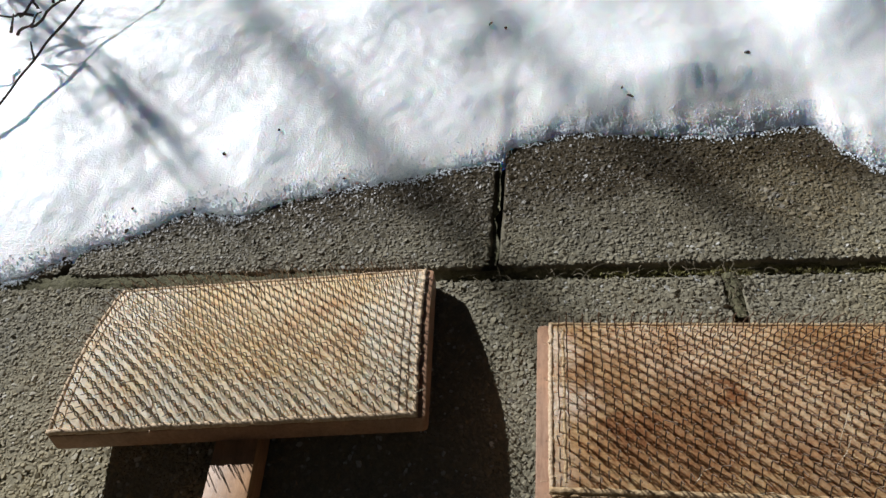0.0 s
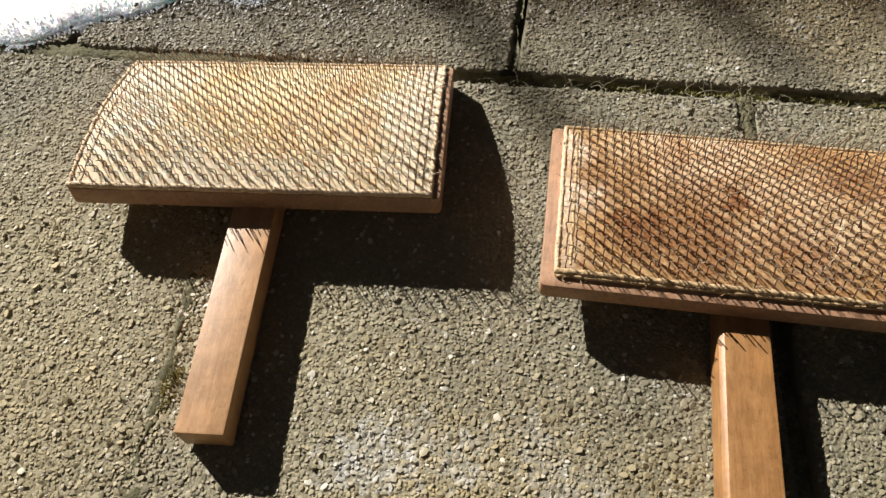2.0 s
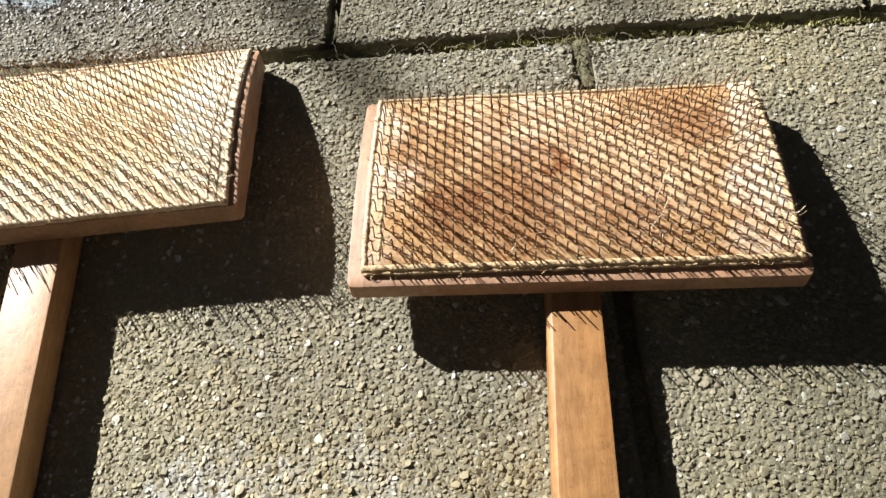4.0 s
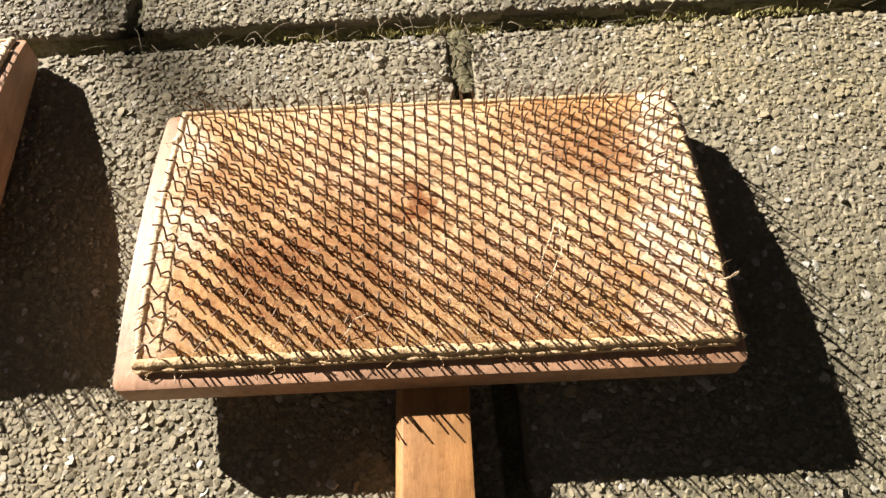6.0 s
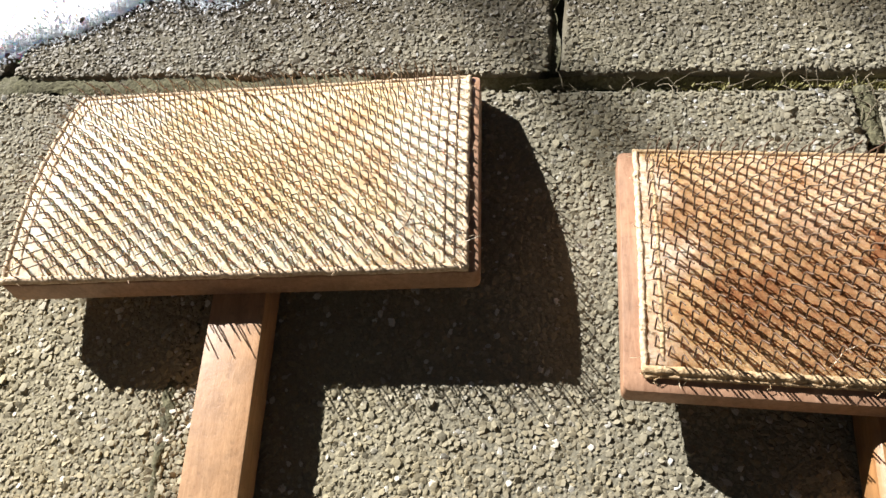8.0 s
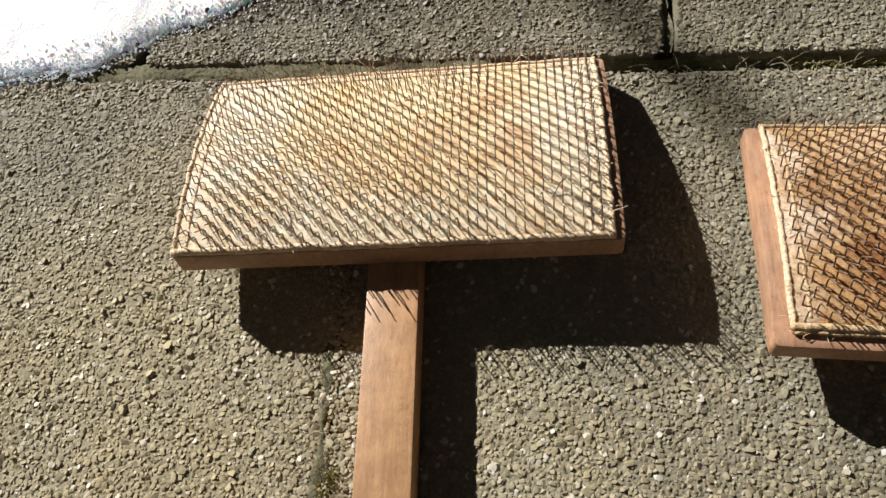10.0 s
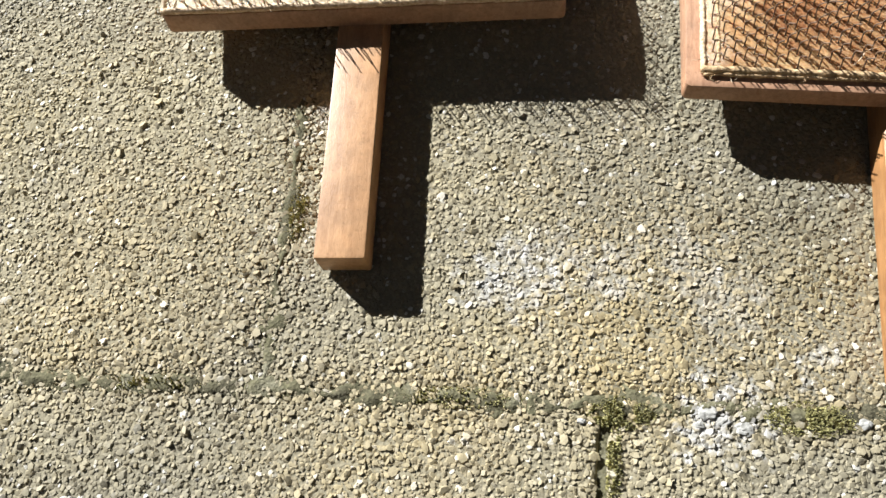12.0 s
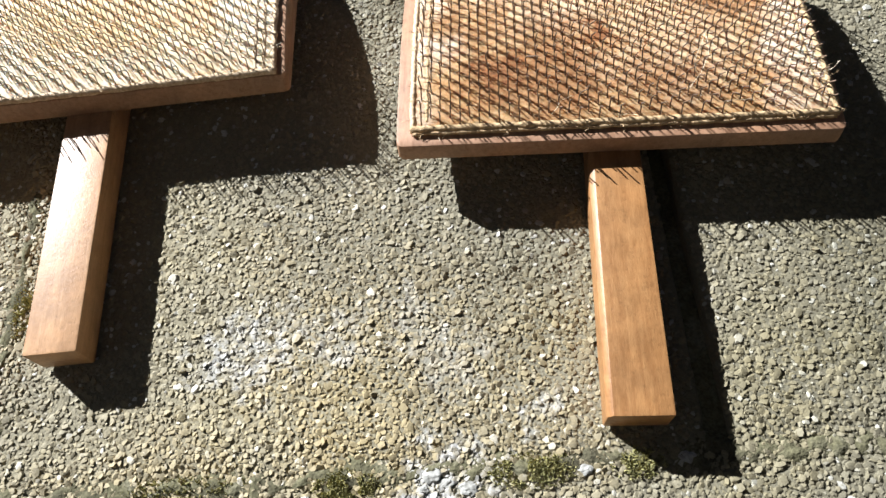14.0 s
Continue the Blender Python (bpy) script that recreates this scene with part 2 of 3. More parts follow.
CLOTH_A = mat_cloth("straw_cloth", (0.88, 0.685, 0.45), (0.74, 0.46, 0.18), 0.42, 0.45, [(0.045, 0.085, 0.020, 0.35), (0.06, 0.05, 0.018, 0.3), (0.02, 0.06, 0.016, 0.25)], [(-0.11, 0.05, 0.07, 0.9), (-0.10, 0.10, 0.06, 0.8), (-0.10, 0.01, 0.06, 0.9), (0.105, 0.06, 0.05, 0.9), (0.105, 0.015, 0.045, 0.85), (0.105, 0.105, 0.045, 0.8), (0.0, 0.0, 0.05, 0.5), (0.055, 0.0, 0.04, 0.6), (-0.05, 0.005, 0.05, 0.7)])
CLOTH_B = mat_cloth("stained_cloth", (0.60, 0.425, 0.225), (0.40, 0.20, 0.065), 0.6, 1.0, [(-0.005, 0.062, 0.010, 1.3), (-0.053, 0.040, 0.022, 0.95), (-0.030, 0.033, 0.040, 0.75), (-0.025, 0.060, 0.035, 0.5), (0.063, 0.088, 0.024, 0.7), (0.03, 0.022, 0.035, 0.45), (-0.07, 0.075, 0.03, 0.4), (0.05, 0.1, 0.03, 0.4)], [(0.098, 0.05, 0.036, 0.85), (0.098, 0.09, 0.03, 0.7), (0.095, 0.01, 0.03, 0.6), (-0.10, 0.05, 0.032, 0.8), (-0.10, 0.09, 0.028, 0.7), (-0.10, 0.01, 0.028, 0.6), (-0.02, 0.11, 0.06, 0.35), (0.03, 0.06, 0.05, 0.25)])
HEM_A = mat_plain("folded_hem", (0.46, 0.31, 0.17), (0.74, 0.58, 0.39), 700, 0.8, 0, 0.8, 0.0008)
HEM_B = mat_plain("soiled_hem", (0.36, 0.23, 0.105), (0.62, 0.45, 0.25), 600, 0.8, 0, 0.9, 0.0010)
FIBRE = mat_plain("wool_fibre", (0.6, 0.48, 0.3), (0.75, 0.65, 0.48), 300, 0.7)
STRAW = mat_plain("withered_grass", (0.10, 0.08, 0.048), (0.25, 0.21, 0.135), 200, 0.9)
ICE = mat_plain("ice_grain", (0.78, 0.82, 0.86), (0.93, 0.95, 0.97), 300, 0.35, 0, 0.2, 0.0004, 0.6)
SKY_BLOCK = mat_plain("sky_block_dark", (0.012, 0.010, 0.008), (0.028, 0.023, 0.018), 8, 0.9)
BARK = mat_plain("twig_bark", (0.035, 0.025, 0.02), (0.1, 0.075, 0.055), 120, 0.85, 0, 0.6, 0.001)


# ---- building helpers ----
def part(name, bm, material, parent=None, label="", smooth=True):
    me = bpy.data.meshes.new(name)
    bm.to_mesh(me)
    bm.free()
    me.materials.append(material)
    if smooth:
        me.shade_smooth()
    ob = new(name, me)
    ob.parent = parent
    if label:
        tagged(ob, label)
    return ob


def mesh_part(name, verts, faces, material, parent=None, label="", smooth=True):
    me = bpy.data.meshes.new(name)
    me.from_pydata(verts, [], faces)
    me.materials.append(material)
    if smooth:
        me.shade_smooth()
    ob = new(name, me)
    ob.parent = parent
    if label:
        tagged(ob, label)
    return ob


def sharp(ob, degrees=35):
    ob.data.set_sharp_from_angle(angle=radians(degrees))
    return ob


def tube(points, radii, sides=6, cap=True):
    """Vertices and faces of a tube along points."""
    pts = [Vector(p) for p in points]
    verts, faces = [], []
    for i, p in enumerate(pts):
        d = (pts[min(i + 1, len(pts) - 1)] - pts[max(i - 1, 0)]).normalized()
        side = d.cross(Vector((0.31, 0.17, 0.93))).normalized()
        up = side.cross(d)
        r = radii[i] if isinstance(radii, (list, tuple)) else radii
        for k in range(sides):
            a = 2 * math.pi * k / sides
            verts.append(tuple(p + side * (r * math.cos(a)) + up * (r * math.sin(a))))
    for i in range(len(pts) - 1):
        for k in range(sides):
            a, b = i * sides + k, i * sides + (k + 1) % sides
            faces.append((a, b, b + sides, a + sides))
    if cap:
        faces.append(tuple(range(sides))[::-1])
        faces.append(tuple((len(pts) - 1) * sides + k for k in range(sides)))
    return verts, faces


def merge(pieces):
    verts, faces = [], []
    for v, f in pieces:
        o = len(verts)
        verts += v
        faces += [tuple(i + o for i in face) for face in f]
    return verts, faces


# ---- ground ----
def build_ground():
    bm = bmesh.new()
    bmesh.ops.create_grid(bm, x_segments=8, y_segments=8, size=60, matrix=Matrix.Translation((0, 0, -0.045)))
    tagged(part("ground", bm, SOIL), "dark bare garden soil under the pavers and snow", "ground", kind="structure")


build_ground()


# The three rows of pavers meet along lines that are a little askew.
def joint_back(x):
    return 0.2370 + 0.048 * x


def joint_front(x):
    return -0.0865 + 0.085 * x


PITCH = 0.322
ROWS_OF_PAVERS = [
    # far edge, near edge, first joint's x at the far and near edge, gap at far and near
    (lambda x: joint_back(x) + 0.325, joint_back, -0.008, -0.003, 0.006, 0.011),
    (joint_back, joint_front, 0.1495, 0.1745, 0.009, 0.0012),
    (joint_front, lambda x: joint_front(x) - 0.325, 0.010, 0.022, 0.0012, 0.006),
]


def paver_outline(row, k):
    far, near, xf, xn, gap_f, gap_n = ROWS_OF_PAVERS[row]
    half = (0.0028, 0.0042, 0.0014)[row]
    narrow = 0.0006 if row == 1 else half
    lg = narrow if k == -1 and row == 1 else half
    rg = narrow if k == -2 and row == 1 else half
    l_f, r_f = xf + k * PITCH + lg, xf + (k + 1) * PITCH - rg
    l_n, r_n = xn + k * PITCH + lg, xn + (k + 1) * PITCH - rg
    return [(l_n, near(l_n) + gap_n / 2), (r_n, near(r_n) + gap_n / 2), (r_f, far(r_f) - gap_f / 2), (l_f, far(l_f) - gap_f / 2)]


def paver_body(corners, seed):
    """A slab with worn, wavy edges and slightly rounded corners."""
    rng = random.Random(seed)
    loop = []
    for i in range(4):
        a, b = Vector(corners[i]), Vector(corners[(i + 1) % 4])
        d = (b - a).normalized()
        inward = Vector((-d.y, d.x))
        for s in range(24):
            u = s / 24
            wob = 0.0012 * noise.noise(Vector((seed * 7.3 + i * 3.1, u * 9, 0))) + 0.0007 * noise.noise(Vector((seed, i, u * 40)))
            edge = min(u, 1 - u) * (b - a).length
            round_in = 0.006 * max(0.0, 1 - edge / 0.012) ** 2
            loop.append(a.lerp(b, u) + inward * (wob + round_in))
    n = len(loop)
    mid = sum(loop, Vector((0, 0))) / n
    rings = [(0.0, -0.04), (0.0, -0.0055), (0.0012, -0.0036), (0.0035, -0.0024), (0.02, -0.0021)]
    verts, faces = [], []
    for inset, z in rings:
        for p in loop:
            q = p + (mid - p).normalized() * inset * (1.0 + 0.35 * rng.uniform(-1, 1) * (z > -0.005))
            verts.append((q.x, q.y, z))
    for r in range(len(rings) - 1):
        for k in range(n):
            a, b = r * n + k, r * n + (k + 1) % n
            faces.append((a, b, b + n, a + n))
    verts.append((mid.x, mid.y, -0.0021))
    top = (len(rings) - 1) * n
    for k in range(n):
        faces.append((top + k, top + (k + 1) % n, len(verts) - 1))
    return verts, faces, loop


def pebbles(corners, seed, box, closed):
    """Domed pebbles set closely over the slab's top, as arrays."""
    rng = np.random.default_rng(seed)
    step = 0.0021
    xs = np.arange(box[0], box[1], step)
    ys = np.arange(box[2], box[3], step * 0.9)
    gx, gy = np.meshgrid(xs, ys)
    gx = gx + (np.arange(len(ys)) % 2)[:, None] * step / 2
    px = (gx + rng.uniform(-0.42, 0.42, gx.shape) * step).ravel()
    py = (gy + rng.uniform(-0.42, 0.42, gy.shape) * step).ravel()
    keep = np.ones(len(px), bool)
    for i in range(4):
        (ax, ay), (bx, by) = corners[i], corners[(i + 1) % 4]
        length = math.hypot(bx - ax, by - ay)
        dist = ((bx - ax) * (py - ay) - (by - ay) * (px - ax)) / length
        keep &= dist > (-0.0022 if i in closed else 0.0012) + 0.0012 * rng.random(len(px))
    px, py = px[keep], py[keep]
    count = len(px)
    size = np.clip(rng.lognormal(math.log(0.00136), 0.30, count), 0.0008, 0.0034)
    ratio, turn = rng.uniform(0.55, 1.0, count), rng.uniform(0, math.pi, count)
    rise = size * rng.uniform(0.18, 0.40, count)
    base = rng.uniform(-0.0024, -0.0018, count)
    lean = rng.normal(0, 0.24, (count, 2))
    sides = 6
    ring = np.arange(sides) * 2 * math.pi / sides
    layers = [(1.0, 0.0), (0.72, 0.84)]
    per = sides * len(layers) + 1
    verts = np.zeros((count, per, 3))
    j = 0
    for out, up in layers:
        for a in ring:
            r = size * out * rng.uniform(0.66, 1.25, count)
            u, v = r * math.cos(a), r * math.sin(a) * ratio
            x, y = u * np.cos(turn) - v * np.sin(turn), u * np.sin(turn) + v * np.cos(turn)
            verts[:, j, 0], verts[:, j, 1] = px + x, py + y
            verts[:, j, 2] = base + rise * up + (lean[:, 0] * x + lean[:, 1] * y) * min(up * 2, 1)
            j += 1
    verts[:, j, 0], verts[:, j, 1], verts[:, j, 2] = px, py, base + rise
    tri = []
    for layer in range(len(layers) - 1):
        for k in range(sides):
            a, b = layer * sides + k, layer * sides + (k + 1) % sides
            tri += [(a, b, b + sides), (a, b + sides, a + sides)]
    top = (len(layers) - 1) * sides
    tri += [(top + k, top + (k + 1) % sides, per - 1) for k in range(sides)]
    faces = (np.array(tri)[None] + (np.arange(count) * per)[:, None, None]).reshape(-1, 3)
    return verts.reshape(-1, 3), faces


def array_mesh(name, verts, faces, material):
    me = bpy.data.meshes.new(name)
    me.vertices.add(len(verts))
    me.vertices.foreach_set("co", verts.astype(np.float32).ravel())
    me.loops.add(faces.size)
    me.loops.foreach_set("vertex_index", faces.astype(np.int32).ravel())
    me.polygons.add(len(faces))
    me.polygons.foreach_set("loop_start", np.arange(0, faces.size, faces.shape[1], dtype=np.int32))
    me.update(calc_edges=True)
    me.materials.append(material)
    me.shade_flat()
    return me


VIEW_BOX = (-0.48, 0.39, -0.20, 0.405)


def build_pavement():
    paving = tagged(new("pavement"), "exposed-aggregate concrete pavers laid in staggered rows", "pavement", kind="structure")
    for row in range(3):
        for k in range(-3, 3):
            corners = paver_outline(row, k)
            verts, faces, loop = paver_body(corners, row * 10 + k + 5)
            slab = mesh_part("paver", verts, faces, CEMENT, paving)
            sharp(slab, 50)
            xs, ys = [c[0] for c in corners], [c[1] for c in corners]
            box = (max(min(xs), VIEW_BOX[0]), min(max(xs), VIEW_BOX[1]), max(min(ys), VIEW_BOX[2]), min(max(ys), VIEW_BOX[3]))
            if box[0] < box[1] and box[2] < box[3]:
                closed = {(1, -1): (0, 3), (1, -2): (0, 1)}.get((row, k), (0,) if row == 1 else (2,) if row == 2 else ())
                v, f = pebbles(corners, row * 10 + k + 50, box, closed)
                if len(v):
                    tagged(new("aggregate", array_mesh("aggregate", v, f, PEBBLE)), kind="stuff").parent = slab
    return paving


paving = build_pavement()


def build_joint_fill():
    """Moss and soil in the joints, deep along the back, nearly flush in front."""
    xs, ys = np.arange(-0.60, 0.60, 0.004), np.arange(-0.42, 0.5, 0.004)
    verts, faces = [], []
    for y in ys:
        for x in xs:
            front = 1 / (1 + math.exp((y - 0.02) / 0.03))
            left = 1 / (1 + math.exp((x + 0.05) / 0.03))
            depth = -0.0135 + 0.0095 * max(front, left * (y < 0.2))
            verts.append((x, y, depth + 0.0009 * noise.noise(Vector((x * 90, y * 90, 0))) + 0.0009 * noise.noise(Vector((x * 300, y * 300, 2)))))
    w = len(xs)
    for r in range(len(ys) - 1):
        for c in range(w - 1):
            i = r * w + c
            faces.append((i, i + 1, i + 1 + w, i + w))
    tagged(mesh_part("joint_filling", verts, faces, MOSS, paving), "dark soil and olive moss filling the joints")


build_joint_fill()


def build_seam(name, start, end, half, high, seed, label):
    """A ragged, nearly level ridge of moss and grit over a closed joint."""
    a, b = Vector(start), Vector(end)
    along = (b - a).normalized()
    across = Vector((-along.y, along.x))
    length = (b - a).length
    nu, nv = int(length / 0.0016), 17
    verts, faces = [], []
    for i in range(nu + 1):
        u = i / nu * length
        drift = 0.004 * noise.noise(Vector((u * 22, seed, 0))) + 0.0015 * noise.noise(Vector((u * 120, seed, 1)))
        wide = half * (0.75 + 0.9 * noise.noise(Vector((u * 35, seed, 5))))
        for j in range(nv + 1):
            w = (j / nv * 2 - 1)
            q = a + along * u + across * (w * max(wide, 0.001) + drift)
            z = -0.0042 + (high + 0.0042) * (1 - w * w) * (0.8 + 0.5 * noise.noise(Vector((q.x * 160, q.y * 160, seed)))) + 0.0009 * noise.noise(Vector((q.x * 600, q.y * 600, seed)))
            verts.append((q.x, q.y, z))
    for i in range(nu):
        for j in range(nv):
            k = i * (nv + 1) + j
            faces.append((k, k + nv + 1, k + nv + 2, k + 1))
    tagged(mesh_part(name, verts, faces, MOSS, paving), label)


build_seam("moss_seam", (-0.45, joint_front(-0.45)), (0.42, joint_front(0.42)), 0.012, -0.0008, 1, "dry olive moss and grit over the joint")
build_seam("moss_seam", (-0.34, joint_back(-0.34) + 0.001), (0.40, joint_back(0.40) + 0.001), 0.0060, -0.0105, 4, "crumbled soil and dry moss in the joint")
build_seam("moss_seam", (0.1500, 0.2420), (0.1530, 0.2060), 0.0065, -0.0028, 6, "roots and crumbled soil in the joint")
build_seam("moss_seam", (-0.42, joint_back(-0.42) + 0.001), (-0.10, joint_back(-0.10) + 0.001), 0.0095, -0.0028, 7, "crumbled soil and dry moss in the joint")
build_seam("moss_seam", (-0.0045, 0.246), (-0.0085, 0.38), 0.0032, -0.0065, 8, "crumbled soil and dry moss in the joint")
build_seam("moss_seam", (-0.163, 0.06), (-0.149, -0.095), 0.009, -0.0007, 2, "dry olive moss and grit over the joint")


GREEN = mat_plain("olive_moss", (0.19, 0.175, 0.065), (0.42, 0.385, 0.17), 260, 0.9, 0, 0.4, 0.0006, 0.2)
CRUST = mat_plain("lime_crust", (0.26, 0.25, 0.22), (0.44, 0.43, 0.39), 300, 0.9, 0, 0.9, 0.001, 0.2)


def moss_clump(x, y, rx, ry, turn, count, seed, sunk=0.0026):
    """A low cushion of short moss tufts."""
    rng = random.Random(seed)
    verts, faces = [], []
    c, sn = math.cos(turn), math.sin(turn)
    for _ in range(count):
        r, a = math.sqrt(rng.random()), rng.uniform(0, 2 * math.pi)
        if noise.noise(Vector((r * math.cos(a) * 2.2 + seed, r * math.sin(a) * 2.2, 0))) < -0.18:
            continue
        u, w = rx * r * math.cos(a), ry * r * math.sin(a)
        px, py = x + u * c - w * sn, y + u * sn + w * c
        z = 0.0016 * (1 - r * r) - sunk
        size, high, lean = rng.uniform(0.0004, 0.0008), rng.uniform(0.0008, 0.0022), rng.uniform(0, 2 * math.pi)
        o = len(verts)
        for k in range(3):
            b = lean + k * 2.094
            verts.append((px + size * math.cos(b), py + size * math.sin(b), z - 0.0008))
        verts.append((px + 0.5 * high * math.cos(lean), py + 0.5 * high * math.sin(lean), z + high))
        faces += [(o, o + 1, o + 3), (o + 1, o + 2, o + 3), (o + 2, o, o + 3)]
    tagged(mesh_part("moss_clump", verts, faces, GREEN, paving, smooth=False), "dry olive-green moss cushion in the joint")


moss_clump(0.017, -0.088, 0.015, 0.0075, 0.1, 1500, 1)
moss_clump(0.096, -0.080, 0.020, 0.0075, 0.1, 1900, 2)
moss_clump(0.140, -0.076, 0.012, 0.007, 0.1, 1000, 3)
moss_clump(-0.055, -0.091, 0.030, 0.005, 0.08, 520, 4)
moss_clump(-0.152, -0.008, 0.006, 0.017, 0.1, 480, 5)
moss_clump(-0.205, -0.104, 0.030, 0.005, 0.08, 260, 6)
for k, (x, rx, count) in enumerate([(0.075, 0.018, 110), (0.115, 0.016, 120), (0.150, 0.020, 300), (0.20, 0.022, 170), (0.25, 0.025, 170), (0.30, 0.025, 150)]):
    moss_clump(x, joint_back(x) - 0.001, rx, 0.0042, 0.05, count, 11 + k, 0.0065)
moss_clump(0.0155, -0.112, 0.0035, 0.020, 0.05, 600, 7)


def lime_lump(x, y, size, seed):
    """A pale crumbly bit of lime or mortar stuck on the paving."""
    bm = bmesh.new()
    bmesh.ops.create_icosphere(bm, subdivisions=3, radius=1)
    for v in bm.verts:
        p = v.co.copy()
        k = 1 + 0.45 * noise.noise(p * 1.7 + Vector((seed, 0, 0))) + 0.22 * noise.noise(p * 5 + Vector((0, seed, 0)))
        v.co = Vector((x + p.x * k * size, y + p.y * k * size * 0.75, -0.0016 + p.z * k * size * 0.34))
    part("lime_lump", bm, CRUST, paving, "pale crumbly lime on the joint", smooth=False)


for k, (x, y, size) in enumerate([(0.054, -0.083, 0.0042), (0.060, -0.086, 0.0028), (0.069, -0.088, 0.0036), (0.118, -0.079, 0.0030), (0.050, -0.089, 0.0022), (0.160, -0.073, 0.0034), (0.0, -0.094, 0.0018)]):
    lime_lump(x, y, size, k * 3.7)


# ---- snow ----
EDGE = [(-1.6, 0.06), (-0.6, 0.15), (-0.37, 0.221), (-0.297, 0.262), (-0.245, 0.295), (-0.204, 0.290), (-0.164, 0.312), (-0.086, 0.330), (-0.010, 0.351),
        (0.006, 0.373), (0.057, 0.386), (0.150, 0.379), (0.228, 0.389), (0.246, 0.358), (0.262, 0.340), (0.4, 0.29), (1.6, 0.12)]


def snow_edge(x):
    for (ax, ay), (bx, by) in zip(EDGE, EDGE[1:]):
        if x <= bx:
            u = max(0.0, (x - ax) / (bx - ax))
            u = u * u * (3 - 2 * u)
            return ay + (by - ay) * u
    return EDGE[-1][1]


LUMPS = [  # x, y, spread along x, spread along y, height
    (0.155, 0.425, 0.06, 0.030, 0.010), (-0.13, 0.55, 0.06, 0.05, 0.016), (-0.33, 0.50, 0.10, 0.07, 0.018),
    (0.12, 0.64, 0.08, 0.05, 0.03), (-0.45, 0.66, 0.10, 0.06, 0.03), (0.28, 0.52, 0.05, 0.07, 0.02), (-0.25, 0.68, 0.06, 0.05, 0.02),
]
LEDGES = [  # broken blocks, steeper on the lee side: x, y, spread, lee side, height
    (0.145, 0.462, 0.045, 0.030, 0.0095), (-0.040, 0.510, 0.055, 0.032, 0.0100), (-0.030, 0.412, 0.028, 0.018, 0.0048),
    (0.068, 0.388, 0.018, 0.012, 0.0030), (0.205, 0.390, 0.016, 0.012, 0.0030), (0.250, 0.500, 0.040, 0.030, 0.0060),
]
LEE = Vector((1.44, -1.03)).normalized()


def snow_height(x, y):
    wob = 0.006 * noise.noise(Vector((x * 28, y * 28, 3))) + 0.0035 * noise.noise(Vector((x * 90, y * 90, 5)))
    inside = y - snow_edge(x) + wob
    if inside < -0.012:
        return -0.03
    lip = 0.5 + 0.5 * math.tanh((x - 0.02) / 0.03)
    steep = 0.026 + (1 - lip) * 0.040
    h = (0.013 + 0.004 * lip) * (1 - math.exp(-max(inside, 0) / steep)) + 0.03 * max(inside, 0) * (1 - 0.35 * min(max(inside, 0) / 0.5, 1))
    h = min(h, 0.12)
    body = min(max(inside, 0) / 0.05, 1)
    for lx, ly, sx, sy, lh in LUMPS:
        h += body * lh * math.exp(-(((x - lx) / sx) ** 2 + ((y - ly) / sy) ** 2))
    v = Vector((x, y, 0))
    jag = 0.004 * noise.noise(v * 40) + 0.0015 * noise.noise(v * 110)
    for lx, ly, spread, cut, lh in LEDGES:
        dx, dy = x - lx, y - ly
        if dx * dx + dy * dy > 9 * spread * spread:
            continue
        along = dx * LEE.x + dy * LEE.y + jag
        across = (dy * LEE.x - dx * LEE.y) / spread
        back = math.exp(-(along / (spread * 1.4)) ** 2) if along < 0 else math.exp(-(along / cut) ** 2)
        h += min(max(inside, 0) / 0.015, 1) * lh * back * math.exp(-across * across)
    h += body * (0.006 * noise.noise(v * 8) + 0.0022 * noise.noise(v * 26) + 0.0009 * noise.noise(v * 90))
    h += min(max(inside, 0) / 0.01, 1) * 0.0005 * noise.noise(v * 300)
    return h if inside > 0 else -0.03 * min(1, -inside / 0.006) - 0.003


def build_snow():
    xs = np.concatenate([np.linspace(-6, -0.82, 30), np.arange(-0.8, 0.5, 0.0025), np.linspace(0.52, 6, 30)])
    ys = np.concatenate([np.arange(0.0, 0.78, 0.0025), np.linspace(0.8, 8, 40)])
    verts = [(x, y, snow_height(x, y)) for y in ys for x in xs]
    w = len(xs)
    faces = []
    for r in range(len(ys) - 1):
        for c in range(w - 1):
            i = r * w + c
            if max(verts[i][2], verts[i + 1][2], verts[i + w][2], verts[i + w + 1][2]) > -0.02:
                faces.append((i, i + 1, i + 1 + w, i + w))
    tagged(mesh_part("snow_bank", verts, faces, SNOW), "melting old granular white snow bank on the pavers", "snow", kind="stuff")


build_snow()


